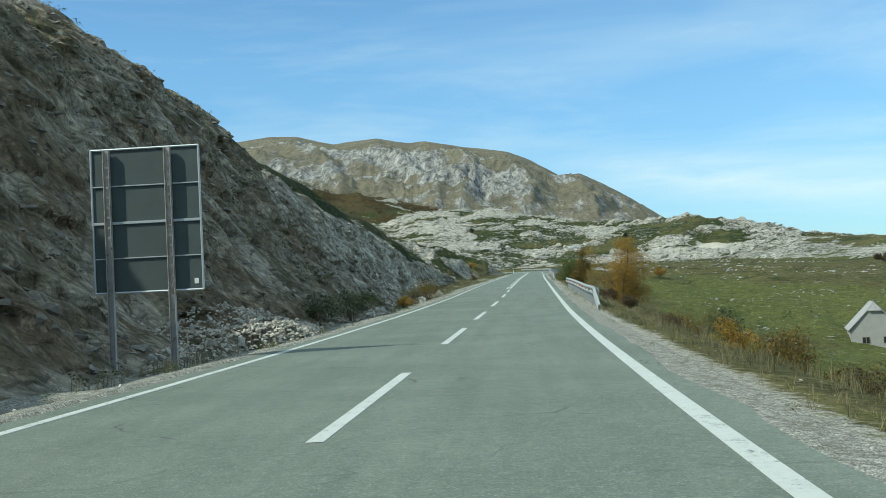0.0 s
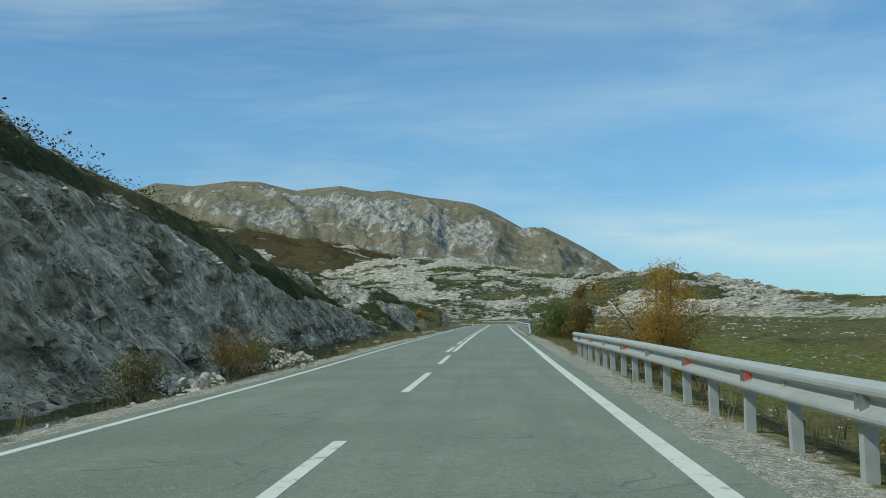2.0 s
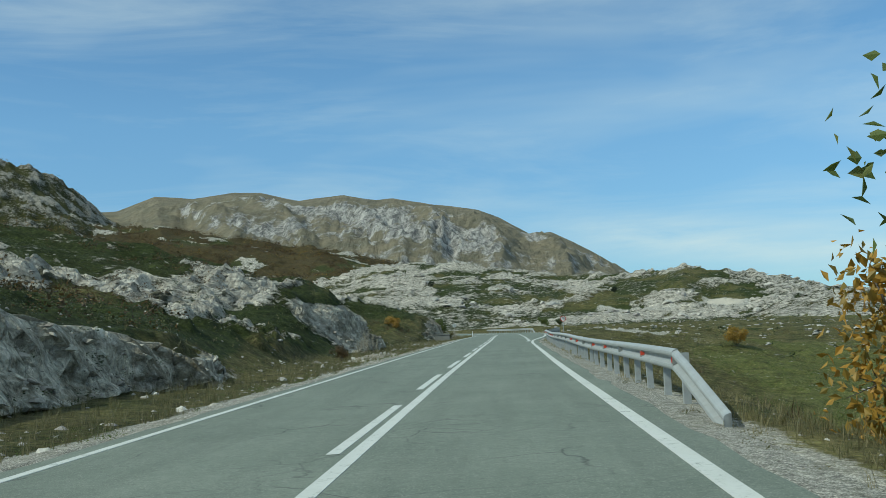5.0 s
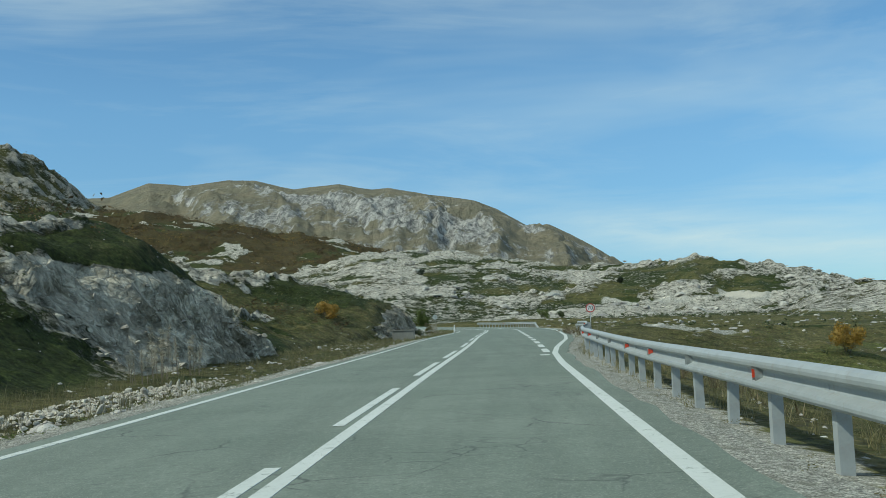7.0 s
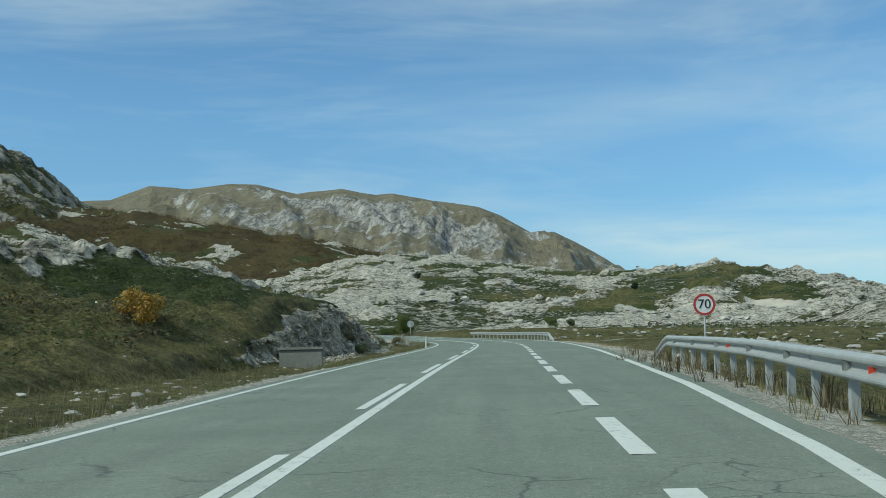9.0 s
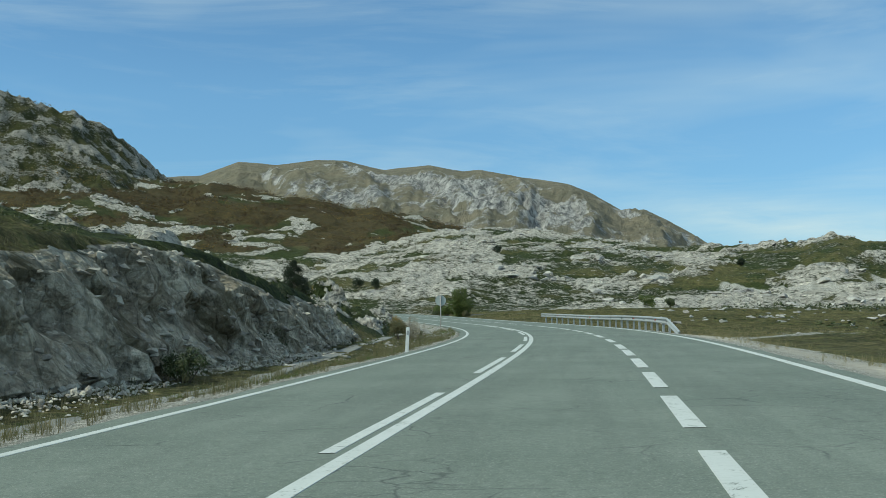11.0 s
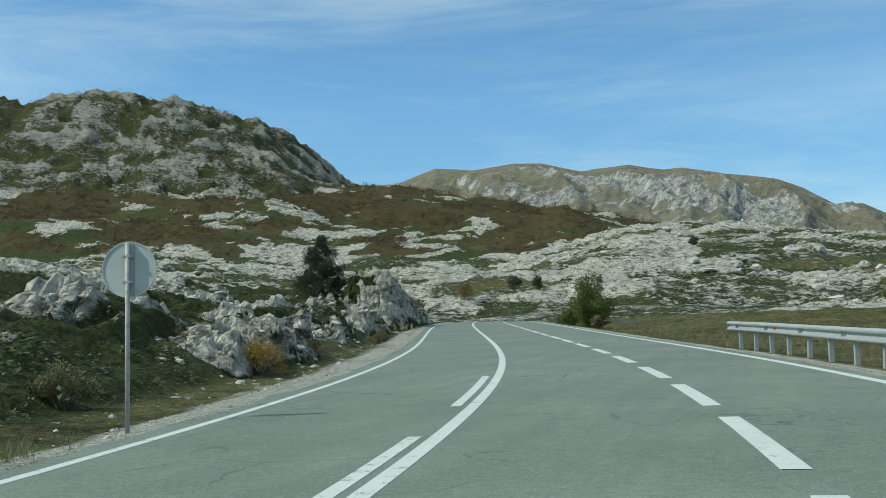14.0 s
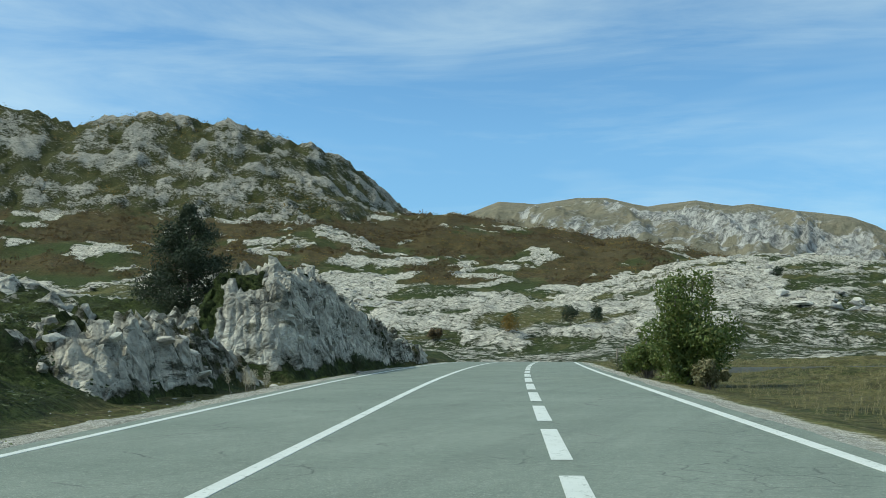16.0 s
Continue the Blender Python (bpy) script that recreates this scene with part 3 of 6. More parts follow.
SPURS = [(-9.6, 1.0, -4.9, 0.35, 42, 1.5), (-12.8, 1.0, -10.2, 0.45, 34, 1.3), (-2.4, 0.95, -3.3, 0.3, 46, 1.3), (-0.6, 1.0, 0.7, 0.3, 30, 1.2), (2.6, 1.0, 4.3, 0.3, 28, 1.1), (-16.6, 1.0, -13.6, 0.4, 34, 1.6), (-6.4, 1.0, -6.8, 0.75, 20, 0.8)]


def hill(table, az, r, foot_r, foot_z, power=1.0, fall=0.35):
    a = np.array(table, float)
    rc, zc = np.interp(az, a[:, 0], a[:, 1]), np.interp(az, a[:, 0], a[:, 2])
    t = (r - foot_r) / (rc - foot_r)
    foot_z = np.minimum(foot_z, zc - 1.0)
    front = foot_z + (zc - foot_z) * np.clip(t, 0, 1) ** power
    z = np.where(t <= 1, front, zc - (r - rc) * fall)
    return np.where(t < 0, -500.0, z), t


def land(x, y):
    """Height and shares of the whole land, near and far."""
    s, off = along(x, y)
    zc, cutm, gravel, dl, dr, back, lay, crop = cross(s, off)
    base = np.interp(s, LS, LZ) + np.interp(s, LEAN_S, LEAN) * np.clip(off, -6, 9) + zc
    dx, dy = x - MID[0], y - MID[1]
    r, az = np.hypot(dx, dy), np.degrees(np.arctan2(dx, dy))
    big, mid = fbm(x * 0.012, y * 0.012, 4, 71) - 0.5, fbm(x * 0.05, y * 0.05, 4, 81, True) - 0.5
    tiny = fbm(x * 0.22, y * 0.22, 3, 91, True) - 0.5
    base = base + smooth((r - 250) / 300) * (big * 10)
    warp = fbm(x * 0.06, y * 0.06, 2, 63) * 0.9
    ledge = smooth((fbm(x * 0.034 + warp, y * 0.034 + warp, 4, 75) - 0.46) / 0.07)
    jag = fbm(x * 0.16, y * 0.16, 4, 95, True)
    rock = np.where(off < 0, 0.27 * smooth(back / 2) + 0.12 + 0.9 * cutm + 0.33 * crop, np.where(s > 300, 0.15, 0.26))
    lumpy = smooth((off - 9) / 8) * smooth((s + 30) / 20) * smooth((330 - s) / 30)
    rock = np.where(off > 9, rock + lumpy * (0.05 + 0.16 * (ledge - 0.5)), rock)
    base = base + lumpy * (mid * 2.2 + tiny * 0.5)
    beyond = smooth((s - 452) / 20) * smooth((np.abs(off) - 9) / 8) + smooth((s - 520) / 30) * (1 - smooth((np.abs(off) - 9) / 8))
    rock = rock * (1 - beyond) + beyond * (0.58 + 0.3 * (ledge - 0.5)) * (1 - smooth((off - 20) / 15) * smooth((432 - s) / 20))
    base = base + beyond * ledge * (0.5 + 2.0 * jag)
    brown, tan, fresh = np.zeros_like(x), np.zeros_like(x), np.zeros_like(x)
    fresh = np.where((off > 22) & (s < 260), 0.8 * smooth((fbm(x * 0.03, y * 0.045, 5, 101) - 0.44) / 0.12) * smooth((off - 14 + 20 * mid) / 16), fresh)
    # far cut: soil stain; near cut (s < 70): toned down to stand for shade
    brown = cutm * (0.5 * smooth((s - 236) / 10) + 1.0 * smooth((70 - s) / 20))
    z = base
    zk, t = hill(KARST, az, r, 330.0, 6.0, 0.95, 0.25)
    amp = smooth(t * 9) * smooth((r - 300) / 100)
    kb, ke = blocks(x * 0.11 + 0.6 * fbm(x * 0.08, y * 0.08, 2, 96), y * 0.17, 97)
    kc, kf = blocks(x * 0.30, y * 0.33, 98)
    zk = zk + amp * np.where(t < 0.93, big * 14, big * 4) + amp * (mid * 4.5 + tiny * 1.6 + ledge * (0.3 + 1.1 * kb + 0.6 * kc - 0.6 * (1 - ke) - 0.3 * (1 - kf)))
    step = zk / 3.4 + fbm(x * 0.02, y * 0.02, 3, 171) * 2.5
    zk = zk + amp * 0.8 * (smooth((step - np.floor(step)) * 1.6) - (step - np.floor(step)) - 0.15)
    k = zk > z
    z, rock = np.where(k, zk, z), np.where(k, np.where(az > 10, 0.48 - 0.006 * np.clip(az - 10, 0, 9), 0.48) + 0.05 * smooth((0.35 - t) / 0.2) + 0.19 * (ledge - 0.5) + 0.25 * mid, rock)
    fresh = np.where(k, 0, fresh)
    scree = np.where(k, 0.8 * smooth((2.4 - np.abs(az - 13.8) + 3.0 * big) / 1.0) * smooth((0.06 - np.abs(t - 0.42 + 0.03 * (az - 13)) + 0.25 * mid) / 0.05) + 0.6 * smooth((0.05 - np.abs(t - 0.30)) / 0.03) * smooth((3 - np.abs(az - 9)) / 1.0), 0.0)
    zm, t = hill(MEADOW, az, r, 130.0, -11.0, 1.1, 0.12)
    zm = zm + smooth(t * 3) * (big * 6 + mid * 3.0)
    k = zm > z
    z, rock = np.where(k, zm, z), np.where(k, np.where(az < 11, 0.54, 0.44 + 0.3 * (ledge - 0.5)), rock)
    fresh = np.where(k, 0.8 * smooth((fbm(x * 0.025 + 4, y * 0.04, 5, 101) - 0.46) / 0.12) * smooth((0.85 - t + mid) / 0.3), fresh)
    zb, t = hill(SCRUB, az, r, 640.0, 30.0, 1.0, 0.25)
    zb = zb + smooth(t * 3) * np.where(t < 0.9, big * 16, big * 5) + smooth(t * 3) * (mid * 4.5 + tiny * 1.2 + ledge * 2.5 * jag)
    k = zb > z
    z = np.where(k, zb, z)
    patch = smooth((t + (fbm(x * 0.02, y * 0.02, 4, 111) - 0.5) * 1.0 - 0.18) / 0.2) * (1 - 0.8 * smooth((fbm(x * 0.03 + 5, y * 0.03, 4, 113) - 0.56) / 0.05))
    brown, rock = np.where(k, patch, brown), np.where(k, np.where(patch > 0.5, 0.10, 0.42) + 0.36 * (ledge - 0.4), rock)
    ledge2 = smooth((fbm(x * 0.06 + warp, y * 0.06 + warp, 4, 76) - 0.48) / 0.1)
    zh, t = hill(CRAG, az, r, 840.0, 70.0, 1.05, 0.4)
    zh = zh + smooth(t * 3) * np.where(t < 0.92, big * 22, big * 5) + smooth(t * 3) * (mid * 11 + tiny * 4.0 + (fbm(x * 0.10 + y * 0.06, y * 0.10, 4, 97, True) - 0.5) * 7 + ledge2 * 3 * jag - 1.5)
    k = zh > z
    z = np.where(k, zh, z)
    low = smooth((0.30 - t + (fbm(x * 0.015, y * 0.015, 3, 121) - 0.5) * 0.4) / 0.12)
    brown, rock = np.where(k, np.maximum(low, 0.40), brown), np.where(k, 0.45 - 0.24 * low + 0.14 * (ledge2 - 0.5) + 0.3 * mid, rock)
    dark = np.where(k, 0.18, np.where(off < -4, -0.05 + 0.17 * smooth((dl - 5.0 + 3.0 * smooth((s - 296) / 8)) / 2.5) + 0.01 * smooth((s - 285) / 15) * smooth((440 - s) / 10), np.where((r > 330) & (az < 20), 0.10, -0.05)))
    zt, t = hill(MOUNTAIN, az, r, 1700.0, 40.0, 0.85, 0.3)
    wa = az + (fbm(x * 0.004, y * 0.004, 4, 17) - 0.5) * 2.2
    cliffs = sum(a * np.exp(-((wa - c) / w) ** 2 - ((t - h) / d) ** 2) for c, w, h, d, a in CLIFFS)
    spurs = 0.0
    for a0, t0, a1, t1, tall, wide in SPURS:
        q = np.clip((t - t0) / (t1 - t0), 0, 1)
        side = (wa - a0 - (a1 - a0) * q) / wide
        spurs = spurs + 0.7 * tall * np.maximum(1 - np.abs(side), 0) ** 1.3 * smooth((0.90 - t) * 3.2) * smooth((t - 0.12) * 6)
    bowl = np.exp(-((wa + 6.2) / 2.6) ** 2 - ((t - 0.55) / 0.16) ** 2)
    gul = fbm(az * 0.55 + fbm(x * 0.002, y * 0.002, 3, 3) * 2.0, r * 0.0012, 5, 131, True) - 0.5
    fine = fbm(az * 2.4 + fbm(x * 0.004, y * 0.004, 3, 5) * 2.5, r * 0.003, 5, 135, True) - 0.5
    zt = zt + smooth(t * 3) * smooth((0.93 - t) * 4) * fine * (14 + 26 * np.minimum(cliffs, 1)) + spurs - 34 * bowl
    zt = zt + smooth(t * 3) * smooth((0.96 - t) * 4.0) * (gul * 18 + (fbm(x * 0.008, y * 0.008, 5, 141, True) - 0.5) * 30) + smooth(t * 3) * (3 + (fbm(x * 0.006, y * 0.006, 4, 151) - 0.5) * 12)
    k = zt > z
    z = np.where(k, zt, z)
    steep = fbm(x * 0.0035, y * 0.0035, 4, 161)
    tan, rock = np.where(k, 1.0, tan), np.where(k, 0.385 + 0.42 * np.minimum(cliffs, 1) - 0.12 * smooth((t - 0.75) / 0.2) + 0.08 * smooth((0.45 - t) / 0.2) - fine * 0.25 + (steep - 0.5) * 0.5 + gul * 0.2, rock)
    brown, fresh = np.where(k, 0, brown), np.where(k, 0, fresh)
    on = z <= base + 1e-6
    return z, rock, brown, np.where(on, gravel, 2.0 * scree), tan, fresh, np.where(on, cutm * smooth((322 - s) / 16), 0.0), s, off, dl, dr, np.where(tan > 0.5, -0.2, dark)


def grid_mesh(name, pts, shares, mat, soft=True, crisp=None):
    """One sheet from rows and columns of places, with named shares at its corners."""
    rows, cols = pts.shape[:2]
    me = bpy.data.meshes.new(name)
    a = np.arange(rows * cols).reshape(rows, cols)
    q = np.stack([a[:-1, :-1], a[:-1, 1:], a[1:, 1:], a[1:, :-1]], -1).reshape(-1, 4)
    me.vertices.add(rows * cols)
    me.vertices.foreach_set("co", pts.reshape(-1).astype(np.float32))
    me.loops.add(q.size)
    me.loops.foreach_set("vertex_index", q.reshape(-1).astype(np.int32))
    me.polygons.add(len(q))
    me.polygons.foreach_set("loop_start", np.arange(0, q.size, 4, dtype=np.int32))
    me.polygons.foreach_set("use_smooth", np.full(len(q), soft, dtype=bool))
    if crisp is not None:
        c = crisp.reshape(-1)[q].mean(1)
        me.polygons.foreach_set("use_smooth", c < 0.5)
    me.update(calc_edges=True)
    for key, v in shares.items():
        me.attributes.new(key, "FLOAT", "POINT").data.foreach_set("value", v.reshape(-1).astype(np.float32))
    me.materials.append(mat)
    return me


def shove(s, z, cutm):
    """How far the ledges and flutes of the rock cuts stand out from their slope."""
    ledges = (fbm(s * 0.45 + z * 0.3, z * 0.6 - s * 0.15, 2, 201, True) - 0.45) * 0.6 + (fbm(s * 0.22, z * 0.3, 3, 211) - 0.5) * 0.5
    flutes = (fbm(s * 0.55 + z * 0.2, z * 0.14, 2, 231, True) - 0.5) * 0.6 + (blocks(s * 0.9 + 0.3 * z, z * 0.9, 233)[0] - 0.5) * 0.6
    return cutm * np.interp(s, [60, 130], [0.8, 1.0]) * (ledges + flutes)


def sheet(name, x, y, sink=None):
    z, rock, brown, gravel, tan, fresh, cutm, s, off, dl, dr, dark = land(x.ravel(), y.ravel())
    px, py = x.ravel().copy(), y.ravel().copy()
    if sink is not None:
        z = z - sink(s, off)
    else:                                                   # overhangs and ledges on the rock cuts
        push = shove(s, z, cutm)
        th = np.interp(s, LS, LT)
        px, py = px + push * np.cos(th), py + push * np.sin(th)
    pts = np.stack([px, py, z], -1).reshape(*x.shape, 3)
    return grid_mesh(name, pts, {"rock": rock, "brown": brown, "gravel": gravel, "tan": tan, "fresh": fresh, "cut": cutm, "dark": dark}, GROUND, True, ((cutm > 0.3) | ((rock > 0.5) & (sink is None))).astype(float))


def spread(near, far, step, grow):
    out = [near]
    while out[-1] < far:
        out.append(out[-1] + step)
        step *= grow
    return out


NEAR_LEFT, NEAR_RIGHT, NEAR_S0, NEAR_S1 = -62.0, 60.0, -40.0, 452.0
offs = [-v for v in reversed(spread(14.5, 62.0, 0.32, 1.035))] + list(np.arange(-14.3, -3.0, 0.16)) + [-1.0, 1.0, 2.5] + list(np.arange(3.0, 9.0, 0.25)) + spread(9.2, 60.0, 0.32, 1.045)
offs = np.array(offs)
ss = np.arange(NEAR_S0, NEAR_S1, 0.36)
S2, O2 = np.meshgrid(ss, offs, indexing="ij")
flat = at(S2, O2)
near_ground = tagged(new("ground", sheet("ground", flat[..., 0], flat[..., 1])), "rocky karst ground with dry grass, gravel verges and grey road cuts", "ground", kind="structure")


def sink(s, off):
    """The far sheet dips under the finer one along the road."""
    inside = smooth((off - NEAR_LEFT - 1.5) / 3) * smooth((NEAR_RIGHT - 1.5 - off) / 3) * smooth((s - NEAR_S0 - 2) / 3) * smooth((NEAR_S1 - 4 - s) / 4)
    return inside * 4.0


radii = spread(30.0, 320.0, 2.4, 1.025) + list(np.arange(322.0, 900.0, 4.3)) + spread(904.0, 1400.0, 4.5, 1.01) + spread(1410.0, 4300.0, 12.0, 1.012)
bear = np.concatenate([np.arange(-180, -46, 3.0), np.arange(-46, -31, 0.18), np.arange(-31, 22, 0.13), np.arange(22, 50, 0.25), np.arange(50, 90, 0.8), np.arange(90, 180.1, 3.0)])
R2, A2 = np.meshgrid(np.array(radii), np.radians(bear), indexing="ij")
far_ground = tagged(new("backdrop", sheet("backdrop", MID[0] + R2 * np.sin(A2), MID[1] + R2 * np.cos(A2), sink)),
                    "bare limestone hills, russet scrub slopes and a high tan mountain", "hills", kind="structure")


def ground_z(s, off):
    p = at(s, off)
    return float(land(np.array([p[0]]), np.array([p[1]]))[0][0])


def ground_at(s, off):
    """Places on the ground for many ways along and off the road."""
    p = at(s, off)
    got = land(p[..., 0].ravel(), p[..., 1].ravel())
    p[..., 2] = got[0].reshape(p.shape[:-1])
    push, th = shove(got[7], got[0], got[6]).reshape(p.shape[:-1]), np.interp(s, LS, LT)
    p[..., 0] += push * np.cos(th)
    p[..., 1] += push * np.sin(th)
    return p


# ---------- helpers for things ----------
def link(name, me, mat, parent=None, label=""):
    me.materials.clear()
    me.materials.append(mat)
    ob = new(name, me)
    if parent is not None:
        ob.parent = parent
    if label:
        ob["label"] = label
    return ob


def part(name, bm, mat, parent=None, label="", soft=False):
    me = bpy.data.meshes.new(name)
    bmesh.ops.recalc_face_normals(bm, faces=bm.faces[:])
    bm.to_mesh(me)
    bm.free()
    me.polygons.foreach_set("use_smooth", np.full(len(me.polygons), soft, dtype=bool))
    return link(name, me, mat, parent, label)


def thing(name, m, label, category, group="", kind=""):
    e = new(name)
    e.empty_display_size = 0.2
    e.matrix_world = m
    return tagged(e, label, category, group, kind)


def box(bm, size, centre, bev=0.0, rot=None):
    made = bmesh.ops.create_cube(bm, size=1.0)["verts"]
    m = Matrix.Translation(centre) @ (rot.to_4x4() if rot is not None else Matrix()) @ Matrix.Diagonal((*size, 1))
    bmesh.ops.transform(bm, matrix=m, verts=made)
    if bev:
        edges = list({e for v in made for e in v.link_edges})
        bmesh.ops.bevel(bm, geom=edges, offset=bev, segments=2, affect="EDGES", clamp_overlap=True)


def tube(bm, a, b, r0, r1, sides=8):
    a, b = Vector(a), Vector(b)
    turn = (b - a).to_track_quat("Z", "Y").to_matrix()
    rings = []
    for p, r in ((a, r0), (b, r1)):
        rings.append([bm.verts.new(p + turn @ Vector((math.cos(i * math.tau / sides) * r, math.sin(i * math.tau / sides) * r, 0))) for i in range(sides)])
    for i in range(sides):
        j = (i + 1) % sides
        bm.faces.new((rings[0][i], rings[0][j], rings[1][j], rings[1][i]))
    bm.faces.new(rings[0][::-1])
    bm.faces.new(rings[1])


def raw_mesh(name, v, f, smooth_shade=False):
    """A mesh from arrays of corners and of three- or four-sided faces."""
    me = bpy.data.meshes.new(name)
    v, f = np.asarray(v, np.float32), np.asarray(f, np.int32)
    k = f.shape[1]
    me.vertices.add(len(v))
    me.vertices.foreach_set("co", v.reshape(-1))
    me.loops.add(f.size)
    me.loops.foreach_set("vertex_index", f.reshape(-1))
    me.polygons.add(len(f))
    me.polygons.foreach_set("loop_start", np.arange(0, f.size, k, dtype=np.int32))
    me.polygons.foreach_set("use_smooth", np.full(len(f), smooth_shade, dtype=bool))
    me.update(calc_edges=True)
    return me


def rot_z(a):
    c, s, o, i = np.cos(a), np.sin(a), np.zeros_like(a), np.ones_like(a)
    return np.stack([np.stack([c, -s, o], -1), np.stack([s, c, o], -1), np.stack([o, o, i], -1)], -2)


def strew(shapes, places, scales, seed):
    """Corners and faces of many copies of a few shapes, turned at random."""
    rng = np.random.default_rng(seed)
    vs, fs, n = [], [], 0
    pick = rng.integers(0, len(shapes), len(places))
    for i, (v, f) in enumerate(shapes):
        idx = np.nonzero(pick == i)[0]
        if not len(idx):
            continue
        m = rot_z(rng.uniform(0, math.tau, len(idx)))
        w = np.einsum("nij,vj->nvi", m, v) * scales[idx][:, None, :] + places[idx][:, None, :]
        vs.append(w.reshape(-1, 3))
        fs.append((f[None] + (n + np.arange(len(idx)) * len(v))[:, None, None]).reshape(-1, f.shape[1]))
        n += len(idx) * len(v)
    return np.concatenate(vs), np.concatenate(fs)


def stone_shapes(count, corners, seed):
    """Angular limestone blocks: the hulls of a few corners."""
    out, rng = [], np.random.default_rng(seed)
    for _ in range(count):
        bm = bmesh.new()
        p = rng.normal(size=(corners, 3))
        p /= np.linalg.norm(p, axis=1)[:, None]
        p *= rng.uniform(0.75, 1.15, (corners, 1)) * rng.uniform([0.8, 0.65, 0.45], [1.25, 1.0, 0.9])
        for q in p:
            bm.verts.new(q)
        bmesh.ops.convex_hull(bm, input=bm.verts[:], use_existing_faces=False)
        for q in [q for q in bm.verts if not q.link_faces]:
            bm.verts.remove(q)
        bm.verts.index_update()
        v = np.array([q.co[:] for q in bm.verts])
        f = np.array([[q.index for q in g.verts] for g in bm.faces if len(g.verts) == 3])
        bm.free()
        v[:, 2] += 0.15
        out.append((v, f))
    return out


STONES = stone_shapes(12, 30, 3)
CHIPS = stone_shapes(8, 11, 4)

# ---------- road ----------
road_s = np.arange(-40.0, 470.0, 1.0)
le, re = np.interp(road_s, LEFT_S, LEFT) - 0.36, np.interp(road_s, RIGHT_S, RIGHT) + 0.42
le = le + (fbm(road_s * 0.7, road_s * 0, 3, 7) - 0.5) * 0.22
re = re + (fbm(road_s * 0.7, road_s * 0 + 9, 3, 8) - 0.5) * 0.22
w = np.linspace(0, 1, 15)
ro = le[:, None] * (1 - w) + re[:, None] * w
top = at(np.repeat(road_s[:, None], 15, 1), ro)
edge_l, edge_r = top[:, :1].copy(), top[:, -1:].copy()
edge_l[..., 2] -= 0.12
edge_r[..., 2] -= 0.12
road = tagged(new("road", grid_mesh("road", np.concatenate([edge_l, top, edge_r], 1), {}, ASPHALT, False)), "worn grey-green asphalt road with fine cracks", "road", kind="structure")


def stripe(name, s0, s1, off, width, label=""):
    """A painted line with thickness that follows the road."""
    n = max(2, int((s1 - s0) / 1.0) + 1)
    s = np.linspace(s0, s1, n)
    o = off(s) if callable(off) else np.full(n, off)
    cols = np.stack([o - width / 2 - 0.002, o - width / 2, o + width / 2, o + width / 2 + 0.002], 1)
    p = at(np.repeat(s[:, None], 4, 1), cols, 0.005)
    p[:, 0, 2] -= 0.005
    p[:, 3, 2] -= 0.005
    ob = new(name, grid_mesh(name, p, {}, PAINT, False))
    ob.parent = road
    if label:
        ob["label"] = label
    return ob


stripe("edge_line", -40, 468, lambda s: np.interp(s, LEFT_S, LEFT), 0.13, "thin white edge line")
stripe("edge_line", -40, 468, lambda s: np.interp(s, RIGHT_S, RIGHT) + 0.01, 0.175, "broad white edge line")
stripe("centre_line", 84.9, 468, 0.0, 0.16, "solid white centre line")
for a, b in ((-18, -11.3), (-4.8, 2.0), (8.6, 15.3), (22.1, 28.9), (34.4, 41.2), (47.4, 54.5), (62.2, 69.1), (74.0, 80.7)):
    stripe("lane_dash", a, b, 0.0, 0.14)
for a in (84.7, 95.9, 107.7, 119.3, 130.9, 142.7, 154.4, 165.0, 176.2, 186.6, 198.4, 210.9, 223.4, 235.8, 247.9, 260.0, 270.9, 282.2, 292.9, 304.2, 314.8):
    stripe("lane_dash", a, a + 7.0, -0.24, 0.14)
stripe("lane_dash", 185.05, 185.85, 2.81, 0.28)
for i in range(11):
    stripe("lane_dash", 187.7 + 5.66 * i, 191.4 + 5.66 * i, 2.94, 0.22)
for a in (249.8, 255.5, 261.2, 267.0, 272.0, 278.6, 285.7, 291.6, 297.3, 303.4, 308.6, 314.1, 319.8, 325.8, 331.5, 337.2, 342.7, 348.0):
    stripe("lane_dash", a, a + 4.05, 2.96, 0.22)
for i in range(19):
    stripe("lane_dash", 353.4 + 5.6 * i, 357.4 + 5.6 * i, 2.94, 0.22)


def place(s, off, turn=0.0, up=0.0):
    """A pose on the ground beside the road, facing along it."""
    p = at(s, off)
    z = float(land(np.array([p[0]]), np.array([p[1]]))[0][0])
    return pose(p[0], p[1], z + up, 0, 0, math.degrees(np.interp(s, LS, LT)) + turn)


# ---------- guard rails ----------
WAVE = [(0.0, 0.157), (0.012, 0.158), (0.062, 0.142), (0.082, 0.118), (0.086, 0.094), (0.080, 0.066), (0.012, 0.036), (0.004, 0.018), (0.004, -0.018), (0.012, -0.036),
        (0.080, -0.066), (0.086, -0.094), (0.082, -0.118), (0.062, -0.142), (0.012, -0.158), (0.0, -0.157)]


